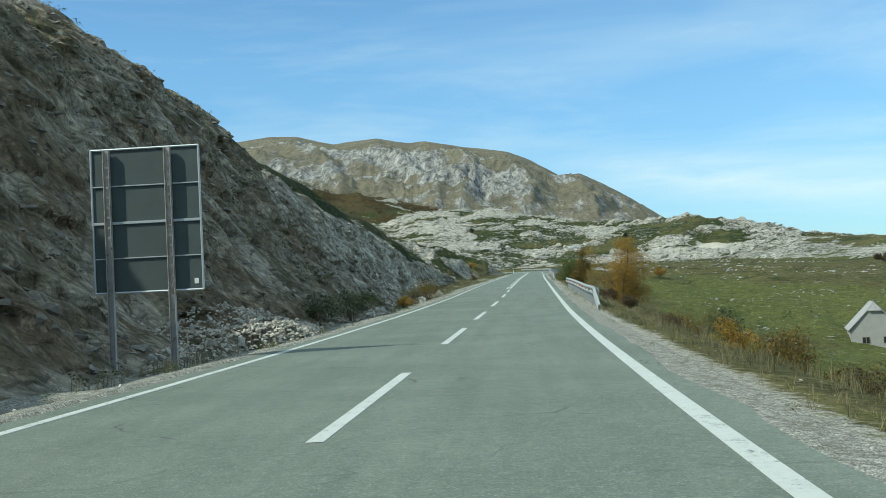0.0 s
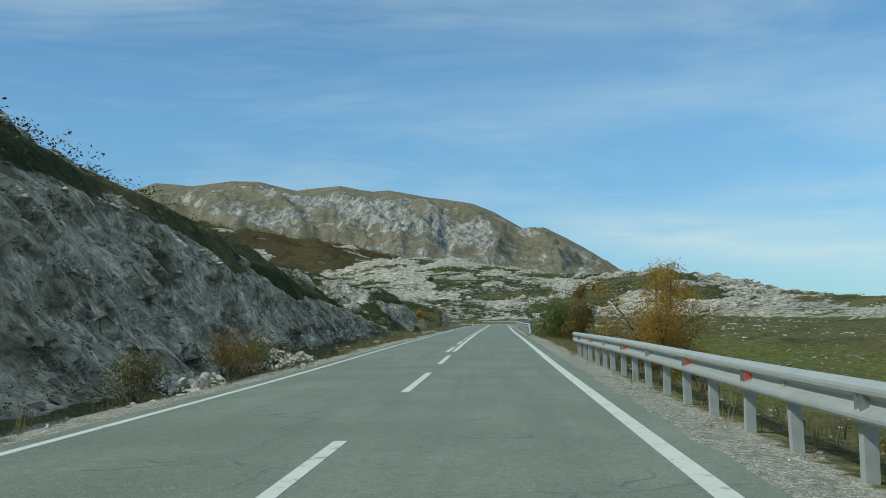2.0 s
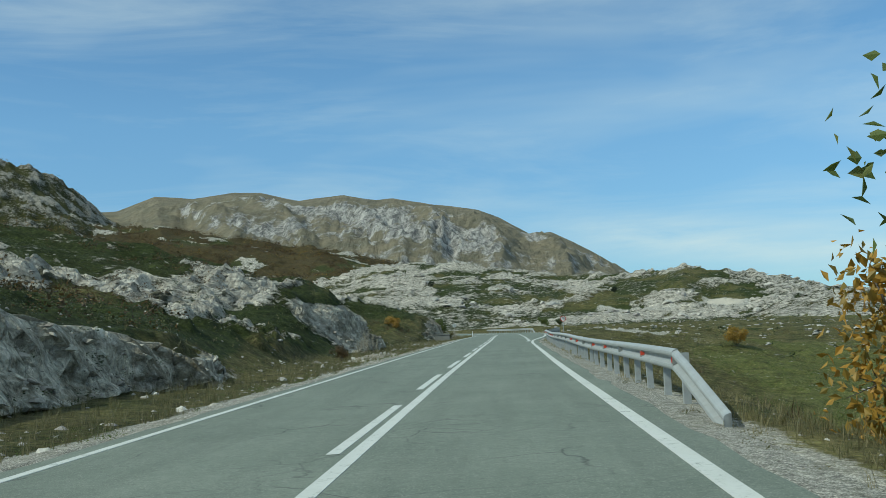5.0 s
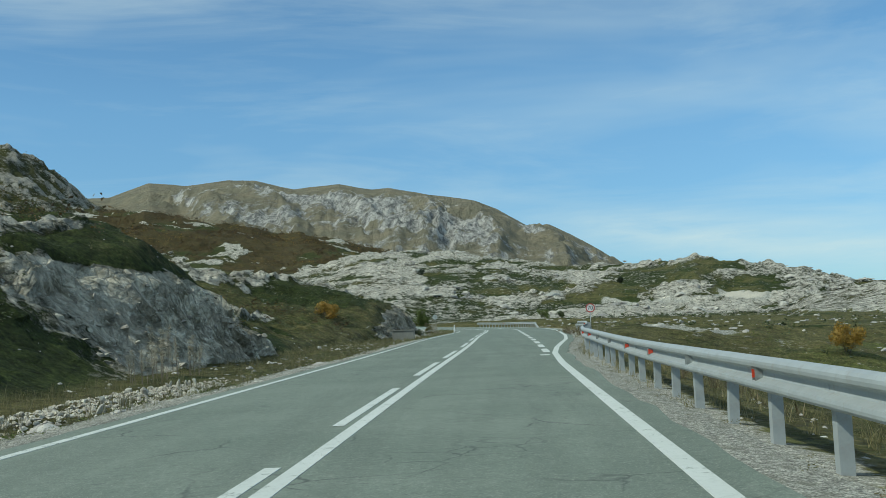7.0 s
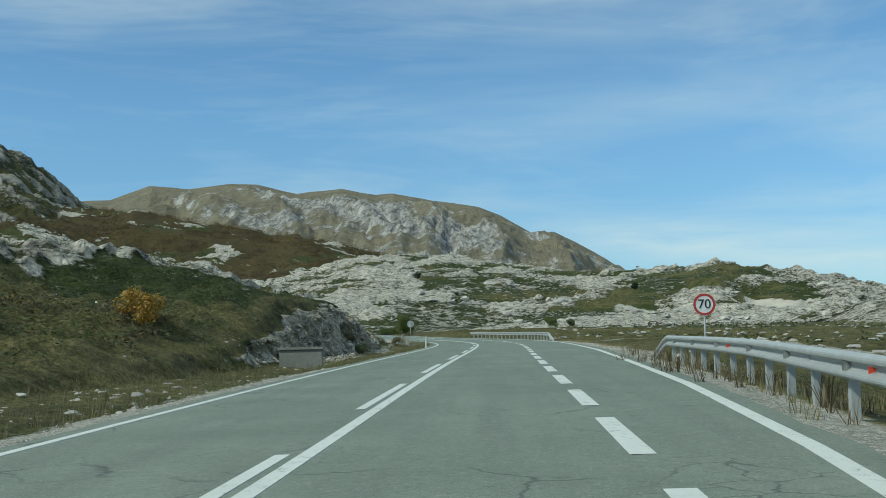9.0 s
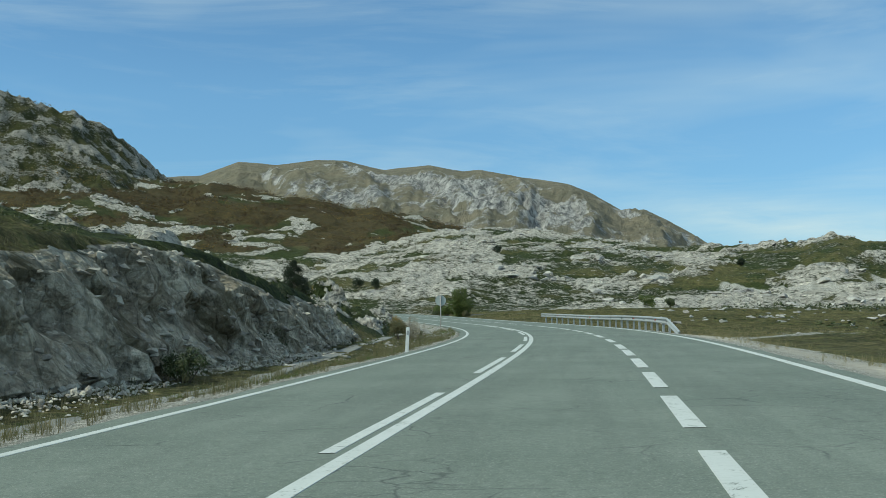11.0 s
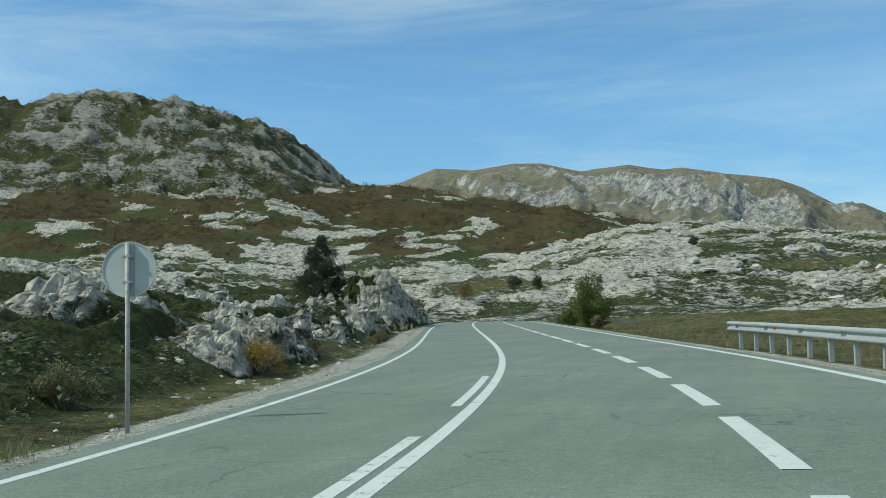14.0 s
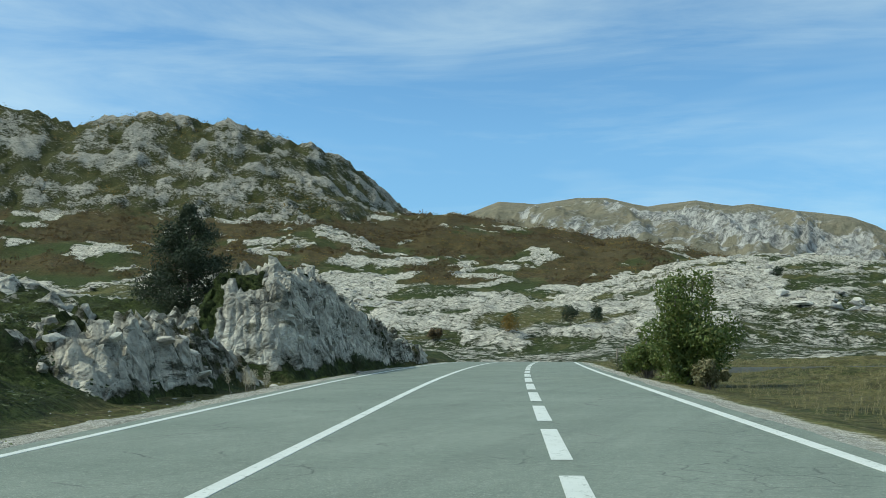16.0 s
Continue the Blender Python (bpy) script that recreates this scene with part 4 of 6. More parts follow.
def guard_rail(rows, label, first_low, last_low, reflectors):
    """A steel crash barrier: waved beams in four-metre lengths on posts two metres apart. rows: (s, off) bends of its line; it ends in the ground where low."""
    rs, rof = [r[0] for r in rows], [r[1] for r in rows]
    s0, s1 = rs[0], rs[-1]
    rail = thing("guard_rail", Matrix(), label, "guard rail", "crash barriers along the road")

    def mid(s):
        h = 0.54 + 0.02 * math.sin(s * 0.21)
        if first_low:
            h = h - 0.60 * min(max((s0 + 3.8 - s) / 3.8, 0.0), 1.0)
        if last_low:
            h = h - 0.60 * min(max((s - s1 + 3.8) / 3.8, 0.0), 1.0)
        return h

    cuts = list(np.arange(s0, s1 - 1.0, 3.8)) + [s1]
    for a, b in zip(cuts[:-1], cuts[1:]):
        bm = bmesh.new()
        rings = []
        for s in np.linspace(a, b + 0.12, 5):
            o = float(np.interp(s, rs, rof))
            ring = []
            for side in (0.0, 0.006):
                seq = WAVE if side == 0.0 else WAVE[::-1]
                for d, h in seq:
                    ring.append(bm.verts.new(at(s, o - d + side, mid(s) + h)))
            rings.append(ring)
        n = len(rings[0])
        for q, r in zip(rings[:-1], rings[1:]):
            for i in range(n):
                j = (i + 1) % n
                bm.faces.new((q[i], q[j], r[j], r[i]))
        bm.faces.new(rings[0][::-1])
        bm.faces.new(rings[-1])
        part("beam", bm, STEEL, rail)
    for i, s in enumerate(np.arange(s0 + (3.8 if first_low else 0.5), s1 - (3.0 if last_low else 0.0), 2.0)):
        o = float(np.interp(s, rs, rof)) + 0.10
        p, g = at(s, o), ground_z(s, o)
        th = float(np.interp(s, LS, LT))
        topz = float(p[2]) + mid(s) + 0.1
        low = g - 0.3
        bm = bmesh.new()
        hgt = topz - low
        box(bm, (0.012, 0.12, hgt), (-0.05, 0, hgt / 2))
        box(bm, (0.10, 0.010, hgt), (0.0, 0.056, hgt / 2))
        box(bm, (0.10, 0.010, hgt), (0.0, -0.056, hgt / 2))
        box(bm, (0.04, 0.13, 0.10), (-0.075, 0, hgt - 0.12), 0.006)
        post = part("post", bm, STEEL, rail)
        post.matrix_world = pose(p[0], p[1], low, 0, 1.5 * math.sin(i * 2.3), math.degrees(th))
    for s in reflectors:
        o = float(np.interp(s, rs, rof))
        bm = bmesh.new()
        v = [bm.verts.new(c) for c in ((0, 0, -0.02), (0, 0, 0.02), (-0.07, 0.0, 0.04), (-0.07, 0.0, -0.04))]
        w2 = [bm.verts.new(Vector(q.co) + Vector((0, 0.012, 0))) for q in v]
        bm.faces.new(v)
        bm.faces.new(w2[::-1])
        for i in range(4):
            bm.faces.new((v[i], v[(i + 1) % 4], w2[(i + 1) % 4], w2[i]))
        r = part("reflector", bm, REFLECT, rail, "small red reflector")
        r.matrix_world = Matrix.Translation(at(s, o - 0.012, mid(s))) @ pose(0, 0, 0, 0, 0, math.degrees(float(np.interp(s, LS, LT))))
    return rail


guard_rail([(40.0, 4.13), (43.8, 4.15), (60, 4.2), (80.2, 4.15)], "galvanised steel crash barrier with red reflectors beside the road", True, False, [44.0, 47.7, 55.1, 58.8, 66.2, 73.6])
guard_rail([(120.5, 3.95), (125, 4.0), (170, 4.02), (188, 4.15), (196, 4.6), (206, 5.5), (216, 6.25), (233, 6.8)], "long galvanised steel crash barrier bending with the widening road", True, True, [124.4, 128.1, 135.5, 139.2, 146.6, 150.3, 158.6, 162.4, 169.8, 173.5, 184.6, 188.3, 199.4, 206.8, 217.9])
guard_rail([(291.5, 7.0), (297, 7.05), (315, 7.5), (338.5, 7.9)], "dented galvanised steel crash barrier outside the road bend", True, False, [299.0, 306.4, 321.2, 332.3])


# ---------- signs and posts ----------
def sign_board():
    b = thing("sign_board", place(20.6, -5.4, 0), "back of a large dark sign board on rusty posts", "road sign")
    for x, turn in ((-0.72, 0), (0.46, 0)):
        bm = bmesh.new()
        for dx in (-0.055, 0.055):
            box(bm, (0.012, 0.09, 4.5), (x + dx, 0, 1.95), 0.0)
        box(bm, (0.11, 0.010, 4.5), (x, 0.03, 1.95), 0.0)
        for i in range(14):
            box(bm, (0.05, 0.016, 0.03), (x + 0.03, -0.045, 1.4 + i * 0.19))
        part("post", bm, RUST, b, "rust-streaked perforated steel post")
    z0, z1, x0, x1, y = 1.5, 4.22, -1.05, 1.04, 0.10
    bm = bmesh.new()
    box(bm, (x1 - x0, 0.012, z1 - z0), ((x0 + x1) / 2, y, (z0 + z1) / 2))
    part("panel", bm, BACKPLATE, b, "dark grey sheet-metal panel")
    bm = bmesh.new()
    for zz in (z0, z1):
        tube(bm, (x0, y - 0.02, zz), (x1, y - 0.02, zz), 0.022, 0.022)
    for xx in (x0, x1):
        tube(bm, (xx, y - 0.02, z0), (xx, y - 0.02, z1), 0.022, 0.022)
    part("frame", bm, FRAME, b, "light metal tube frame")
    for zz, hh in ((2.15, 0.022), (2.82, 0.05), (3.52, 0.022)):
        bm = bmesh.new()
        box(bm, (x1 - x0 - 0.03, 0.03, hh), ((x0 + x1) / 2, y - 0.025, zz), 0.004)
        part("cross_bar", bm, FRAME, b)
    bm = bmesh.new()
    box(bm, (0.085, 0.004, 0.10), (0.91, y - 0.012, 1.66))
    part("sticker", bm, WHITE, b, "small pale sticker")
    return b


sign_board()


def disc(bm, r, y, depth, sides=40, inner=0.0):
    ring = lambda q, yy: [bm.verts.new((math.cos(i * math.tau / sides) * q, yy, math.sin(i * math.tau / sides) * q)) for i in range(sides)]
    a, b = ring(r, y), ring(r, y + depth)
    for i in range(sides):
        bm.faces.new((a[i], a[(i + 1) % sides], b[(i + 1) % sides], b[i]))
    if inner:
        c, d = ring(inner, y), ring(inner, y + depth)
        for i in range(sides):
            j = (i + 1) % sides
            bm.faces.new((a[i], c[i], c[j], a[j]))
            bm.faces.new((b[i], b[j], d[j], d[i]))
            bm.faces.new((c[i], d[i], d[j], c[j]))
    else:
        bm.faces.new(a[::-1])
        bm.faces.new(b)


def speed_sign():
    b = thing("speed_limit_sign", place(226.2, 7.3), "round white speed limit sign reading 70 with red rim", "road sign")
    base = b.matrix_world.translation.z
    zc = float(at(226.2, 7.3)[2]) + 1.52 - base
    bm = bmesh.new()
    tube(bm, (0, 0.04, -0.3), (0, 0.04, zc + 0.3), 0.03, 0.03, 10)
    part("post", bm, STEEL, b, soft=True)
    for nm, r, y, dp, inn, mt in (("plate", 0.30, 0.0, 0.006, 0.0, WHITE), ("rim", 0.30, -0.006, 0.005, 0.235, RED)):
        bm = bmesh.new()
        disc(bm, r, y, dp, 40, inn)
        o = part(nm, bm, mt, b)
        o.location = (0, 0, zc)
    font = bpy.data.curves.new("digits", "FONT")
    font.body, font.size, font.align_x, font.align_y, font.extrude = "70", 0.36, "CENTER", "CENTER", 0.002
    tmp = bpy.data.objects.new("digits", font)
    scene.collection.objects.link(tmp)
    me = bpy.data.meshes.new_from_object(tmp)
    bpy.data.objects.remove(tmp)
    o = link("digits", me, BLACK, b, "black digits 70")
    o.matrix_local = pose(0, -0.009, zc, 90, 0, 0)
    return b


speed_sign()


def sign_from_behind():
    b = thing("round_sign", place(313.5, -4.15, 0), "back of a round grey metal sign on a post", "road sign")
    base = b.matrix_world.translation.z
    zc = float(at(313.5, -4.15)[2]) + 1.88 - base
    bm = bmesh.new()
    tube(bm, (0, 0, -0.3), (0, 0, zc + 0.33), 0.03, 0.03, 12)
    part("post", bm, RUST, b, soft=True)
    bm = bmesh.new()
    disc(bm, 0.345, 0.05, 0.006, 44)
    part("plate", bm, DISC, b, "grey alloy disc").location = (0, 0, zc)
    bm = bmesh.new()
    disc(bm, 0.35, 0.04, 0.022, 44, 0.335)
    part("rim", bm, FRAME, b).location = (0, 0, zc)
    bm = bmesh.new()
    box(bm, (0.07, 0.03, 0.62), (0.035, 0.035, zc), 0.004)
    part("bracket", bm, STEEL, b)
    for dz in (-0.16, 0.16):
        bm = bmesh.new()
        box(bm, (0.13, 0.08, 0.035), (0.0, 0.01, zc + dz), 0.006)
        part("clamp", bm, STEEL, b)
    return b


sign_from_behind()


def delineator(s, off, lean):
    b = thing("delineator_post", place(s, off, 0), "white plastic roadside marker post", "marker post")
    bm = bmesh.new()
    box(bm, (0.11, 0.05, 1.1), (0, 0, 0.22), 0.012)
    part("post", bm, WHITE, b)
    bm = bmesh.new()
    box(bm, (0.06, 0.012, 0.13), (0, -0.028, 0.6), 0.003)
    part("reflector", bm, STEEL, b)
    b.matrix_world = b.matrix_world @ pose(0, 0, 0, 0, lean, 0)
    return b


delineator(272.9, -3.6, 3)

for s, o, h in ((384.0, 7.3, 1.35), (402.0, 8.0, 1.4), (420.0, 8.6, 1.3)):
    pl = thing("fence_post", place(s, o), "thin weathered wooden post standing in grass", "post", "roadside wooden posts")
    bm = bmesh.new()
    tube(bm, (0, 0, -0.3), (0.02, 0, h), 0.05, 0.04, 8)
    part("post", bm, WOOD, pl, soft=True)


# ---------- plants ----------
def leaf_cloud(rng, centres, radii, count, size, droop=0.3):
    """Small bent leaves round given centres; each leaf is an island of two triangles."""
    share = radii[:, 0] ** 2.6
    idx = rng.choice(len(centres), count, p=share / share.sum())
    d = rng.normal(size=(count, 3))
    d /= np.linalg.norm(d, axis=1)[:, None]
    p = centres[idx] + d * radii[idx] * rng.uniform(0.25, 1.0, (count, 1)) ** 0.6
    a = rng.normal(size=(count, 3))
    a /= np.linalg.norm(a, axis=1)[:, None]
    b = np.cross(a, d)
    b /= np.linalg.norm(b, axis=1)[:, None] + 1e-9
    sz = size * rng.uniform(0.6, 1.3, (count, 1))
    c = np.cross(a, b) * 0.25
    v = np.stack([p - a * sz, p - b * sz * 0.55 + c * sz, p + a * sz, p + b * sz * 0.55 + c * sz], 1).reshape(-1, 3)
    f = np.arange(count * 4).reshape(-1, 4)
    return v, f


def tree(name, m, height, crown_r, leaf_mat, seed, label, category, leaves=5000, leaf=0.085, stems=1, low=0.15, lean=0.0, gaps=0.35, group=""):
    """A broadleaf: stems that fork into limbs and twigs, and a loose crown of small leaves."""
    rng = np.random.default_rng(seed)
    t = thing(name, m, label, category, group)
    centres, radii, core = [], [], []
    for i in range(4 * stems if stems > 2 else 3):
        a, r = rng.uniform(0, math.tau), crown_r * rng.uniform(0.1, 0.75)
        centres.append(Vector((math.cos(a) * r, math.sin(a) * r, height * rng.uniform(0.08, 0.3))))
        radii.append(crown_r * rng.uniform(0.3, 0.45))
    for k in range(stems):
        bm = bmesh.new()
        a = rng.uniform(0, math.tau)
        p, r = Vector((0.15 * k * math.cos(a), 0.15 * k * math.sin(a), -0.2)), 0.012 * height + 0.01
        tilt = min(0.16, 0.12 * crown_r) * (stems > 1)
        way = Vector((math.cos(a) * tilt + lean, math.sin(a) * tilt, 1)).normalized()
        steps, path = 7, []
        for i in range(steps):
            q = p + way * (height * 0.9 / steps)
            tube(bm, p, q, r, r * 0.82, 7)
            path.append((q.copy(), r * 0.82))
            p, r = q, r * 0.82
            way = (way + Vector(rng.normal(size=3) * 0.12)).normalized()
        part("trunk", bm, BARK, t, soft=True)
        for i, (q, rr) in enumerate(path):
            core.append(len(centres))
            centres.append(q)
            radii.append(crown_r * (rng.uniform(0.5, 0.75) if stems > 1 else rng.uniform(0.7, 0.9)) * max(0.72, math.sin(math.pi * (0.25 + 0.60 * (i + 0.5) / steps))))
        for i in range(int(13 / stems) + 5):
            at_i = rng.integers(0, steps)
            q, rr = path[at_i]
            hfrac = (at_i + 1) / steps
            wide = crown_r * math.sin(math.pi * min(0.95, 0.25 + 0.7 * hfrac)) * rng.uniform(0.55, 1.1)
            ang = rng.uniform(0, math.tau)
            out = Vector((math.cos(ang), math.sin(ang), rng.uniform(0.1, 0.9)))
            bm = bmesh.new()
            e = q + out * wide * 0.55
            tube(bm, q, e, rr * 0.5, rr * 0.3, 5)
            for _ in range(3):
                e2 = e + (out + Vector(rng.normal(size=3) * 0.6)).normalized() * wide * 0.5
                tube(bm, e, e2, rr * 0.28, 0.004, 4)
                centres.append(e2)
                radii.append(max(wide, 0.45 * crown_r) * rng.uniform(0.35, 0.6))
            part("limb", bm, BARK, t)
            centres.append(e)
            radii.append(max(wide, 0.45 * crown_r) * rng.uniform(0.35, 0.6))
        centres.append(path[-1][0])
        radii.append(crown_r * 0.3)
    c, rd = np.array([q[:] for q in centres]), np.array(radii)[:, None]
    keep = rng.uniform(size=len(c)) > gaps * 0.4
    keep[core] = True
    v, f = leaf_cloud(rng, c[keep], rd[keep], leaves, leaf)
    v[:, 2] = np.maximum(v[:, 2], 0.02)
    link("crown", raw_mesh("crown", v, f), leaf_mat, t)
    return t


def shrub(name, m, width, height, leaf_mat, seed, label, category, leaves=1600, leaf=0.05, group="", stems=True):
    """A low bush: many thin stems from one root and clumps of small leaves on them."""
    rng = np.random.default_rng(seed)
    t = thing(name, m, label, category, group)
    centres, radii = [], []
    bm = bmesh.new()
    for i in range(16):
        a, r = rng.uniform(0, math.tau), width * 0.5 * rng.uniform(0.1, 0.9)
        q = Vector((math.cos(a) * r, math.sin(a) * r, height * rng.uniform(0.35, 0.9) * (1 - 0.35 * (2 * r / width) ** 2)))
        tube(bm, (q.x * 0.15, q.y * 0.15, -0.1), q, 0.016, 0.005, 4)
        if stems and i % 2:
            part("stem", bm, BARK, t)
            bm = bmesh.new()
        centres.append(q)
        radii.append(max(width, height) * rng.uniform(0.10, 0.24))
    if stems:
        bm.free()
    else:
        part("trunk", bm, BARK, t)
    v, f = leaf_cloud(rng, np.array([q[:] for q in centres]), np.array(radii)[:, None], leaves, leaf)
    v[:, 2] = np.maximum(v[:, 2], 0.01)
    link("foliage", raw_mesh("foliage", v, f), leaf_mat, t)
    return t


def pine(m, height, spread_r, seed):
    """A dark pine: a tapered trunk, whorls of branches and dense tufts of needles."""
    rng = np.random.default_rng(seed)
    t = thing("pine_tree", m, "dense dark green pine tree among white limestone rocks", "tree")
    bm = bmesh.new()
    tube(bm, (0, 0, -0.5), (0.05, 0, height * 0.5), 0.17, 0.10, 9)
    tube(bm, (0.05, 0, height * 0.5), (0.0, 0, height * 0.97), 0.10, 0.02, 8)
    part("trunk", bm, BARK, t, soft=True)
    centres, radii = [], []
    for k in range(15):
        h = height * (0.04 + 0.93 * k / 14)
        frac = k / 14
        reach = spread_r * min(1.05, 0.75 + 0.9 * frac) * (1 - frac ** 1.5) * rng.uniform(0.85, 1.15) + 0.2
        bm = bmesh.new()
        for i in range(8 if frac < 0.8 else 5):
            a = rng.uniform(0, math.tau)
            ln = reach * rng.uniform(0.6, 1.12)
            tip = Vector((math.cos(a) * ln, math.sin(a) * ln, h + ln * rng.uniform(0.1, 0.45)))
            tube(bm, (0, 0, h), tip, 0.022, 0.005, 4)
            for q in (0.4, 0.65, 0.85, 1.0):
                centres.append(Vector((0, 0, h)).lerp(tip, q))
                radii.append(0.24 + 0.15 * rng.uniform() + 0.16 * (1 - frac))
        part("branch", bm, BARK, t)
    v, f = leaf_cloud(rng, np.array([q[:] for q in centres]), np.array(radii)[:, None], 30000, 0.058)
    link("needles", raw_mesh("needles", v, f), NEEDLE, t)
    return t


def up_to(s, off, top):
    """How tall a plant there is whose top stands that high over the road."""
    return float(at(s, off)[2]) + top - ground_z(s, off)


pine(place(391.0, -12.2), up_to(391, -12.2, 7.3), 2.4, 5)
tree("roadside_tree", place(97.8, 9.3), up_to(97.8, 9.3, 4.1), 1.8, LEAF_ORANGE, 11, "autumn tree with orange and green leaves behind the barrier", "tree", 24000, 0.052, 4)
tree("roadside_tree", place(107.8, 6.08), up_to(107.8, 6.08, 3.3), 0.9, LEAF_MIXED, 12, "slender young tree with rusty and dark green leaves", "tree", 9000, 0.05, 1)
tree("roadside_tree", place(113.0, 5.6), up_to(113, 5.6, 2.2), 1.6, LEAF_GREEN, 13, "round dark green bushy tree on the verge", "tree", 13000, 0.055, 5)
tree("roadside_tree", place(121.0, 6.4), up_to(121, 6.4, 2.1), 1.3, LEAF_ORANGE, 14, "small orange autumn tree behind green bushes", "tree", 3500, 0.07, 3)
tree("meadow_tree", place(379.5, 8.5), up_to(379.5, 8.5, 3.9), 1.15, LEAF_GREEN, 15, "bushy green deciduous tree in dry grass", "tree", 13000, 0.072, 5)
for s, o, wd, ht, mt, sd in ((383, 7.2, 1.6, 1.2, LEAF_GREEN, 1), (388, 7.9, 2.0, 1.5, LEAF_GREEN, 2), (395, 8.4, 2.4, 1.3, HEATH, 3), (404, 9.2, 2.4, 1.6, LEAF_GREEN, 4), (376, 8.3, 1.2, 0.9, STRAW, 5)):
    shrub("green_bush", place(s, o), wd, ht, mt, 100 + sd, "low green bush in dry grass beside the road", "bush", 2600, 0.06, "bushes by the meadow tree")
for s, o, wd, ht, mt, sd in ((45, 9.5, 2.2, 2.0, YELLOW, 1), (52, 10.5, 2.6, 2.6, HEATH, 2), (48, 12, 3.0, 2.2, LEAF_RUST, 13), (56, 11, 2.4, 1.8, LEAF_GREEN, 14), (35, 9.5, 2.6, 1.9, LEAF_MIXED, 15), (30, 10, 2.6, 1.8, LEAF_RUST, 16), (64, 11.5, 3.0, 2.4, LEAF_MIXED, 17), (38, 12, 3.2, 1.9, LEAF_MIXED, 3), (42, 14, 3.4, 1.8, LEAF_GREEN, 4), (33, 12, 2.4, 1.6, LEAF_MIXED, 5), (27, 11, 2.0, 1.4, LEAF_MIXED, 6),
                             (60, 9, 1.8, 1.3, LEAF_RUST, 7), (68, 10, 2.2, 1.5, LEAF_MIXED, 8), (84, 8.5, 1.8, 1.3, LEAF_RUST, 9), (116, 9.5, 1.9, 1.2, LEAF_RUST, 10), (91, 7.6, 1.6, 1.2, LEAF_RUST, 11), (22, 9.5, 1.8, 1.3, YELLOW, 12)):
    shrub("verge_bush", place(s, o), wd, ht, mt, 200 + sd, "autumn bush with thin stems on the grassy slope", "bush", 2400, 0.045, "bushes on the slope")
shrub("yellow_bush", place(236, -11.8), 2.2, 1.2, YELLOW, 302, "bright yellow autumn bush on the stony slope", "bush", 1800, 0.07)
shrub("yellow_bush", place(239, 27.5), 3.0, 2.2, YELLOW, 301, "bright orange-yellow autumn bush in the meadow", "bush", 2600, 0.09)
for s, o, wd, ht, mt, sd in ((38.5, -5.6, 1.6, 1.1, HEATH, 1), (44, -5.4, 2.2, 1.4, HEATH, 2), (50.5, -5.6, 1.8, 1.1, HEATH, 3), (56, -4.75, 0.95, 0.75, YELLOW, 4), (64, -5.2, 1.6, 0.9, STRAW, 5), (72, -5.3, 2.4, 1.2, LEAF_MIXED, 6), (75, -5.5, 1.8, 1.0, HEATH, 7), (82, -5.8, 1.4, 0.8, HEATH, 8),
                             (168, -7.4, 1.2, 0.9, LEAF_RUST, 9), (262, -6.8, 1.1, 0.7, HEATH, 10), (296, -6.6, 1.3, 0.9, STRAW, 11), (329, -6.4, 1.6, 0.9, YELLOW, 12), (318, -7.0, 1.1, 0.7, STRAW, 13), (338, -6.6, 1.4, 0.8, LEAF_MIXED, 14), (396, -5.4, 1.5, 1.0, HEATH, 15), (355, -5.2, 1.2, 0.7, STRAW, 16)):
    shrub("ditch_bush", place(s, o), wd, ht, mt, 400 + sd, "small bush in the ditch below the rock cut", "bush", 2600, 0.030, "bushes along the ditch")

tree("bare_sapling", pose(-8.1, 200.5, float(land(np.array([-8.1]), np.array([200.5]))[0][0])), 2.8, 0.5, LEAF_MIXED, 16, "thin nearly leafless sapling on the slope above the cut", "tree", 160, 0.04)


def weed_clump(s, off, tall, seed):
    """Dead tall weeds: thin stalks with pale seed heads."""
    rng = np.random.default_rng(seed)
    w = thing("tall_weeds", place(s, off), "clump of tall dead weeds with pale seed heads", "weeds", "dead weeds beside the ditch")
    tips = []
    for _ in range(9):
        a, r, h = rng.uniform(0, math.tau), rng.uniform(0.05, 0.55), tall * rng.uniform(0.55, 1.0)
        bm = bmesh.new()
        foot, tip = Vector((math.cos(a) * r, math.sin(a) * r, -0.05)), Vector((math.cos(a) * r * 1.25, math.sin(a) * r * 1.25, h))
        tube(bm, foot, tip, 0.010, 0.004, 5)
        part("stalk", bm, WOOD, w)
        tips += [foot.lerp(tip, q) for q in (0.55, 0.7, 0.85, 1.0)]
    v, f = leaf_cloud(rng, np.array([q[:] for q in tips]), np.full((len(tips), 1), 0.09), 1100, 0.022)
    link("seed_heads", raw_mesh("seed_heads", v, f), SEED, w)
    return w


for i, (s, o, h) in enumerate(((184.0, -8.3, 1.5), (186.0, -8.0, 1.2), (182.0, -8.1, 1.1), (297.0, -6.0, 1.4), (295.4, -5.9, 1.1), (299.5, -5.8, 1.0), (372.0, -4.6, 0.8))):
    weed_clump(s, o, h, 600 + i)


def headwall():
    """The concrete head of the culvert where the ditch begins."""
    w = thing("culvert_headwall", place(239.0, -6.2), "low weathered concrete culvert headwall beside the ditch", "headwall")
    bm = bmesh.new()
    box(bm, (1.7, 0.30, 1.1), (0, 0, 0.15), 0.02)
    part("wall", bm, CONCRETE, w)
    bm = bmesh.new()
    box(bm, (1.84, 0.42, 0.10), (0, 0, 0.752), 0.015)
    part("cap", bm, CONCRETE, w)


headwall()

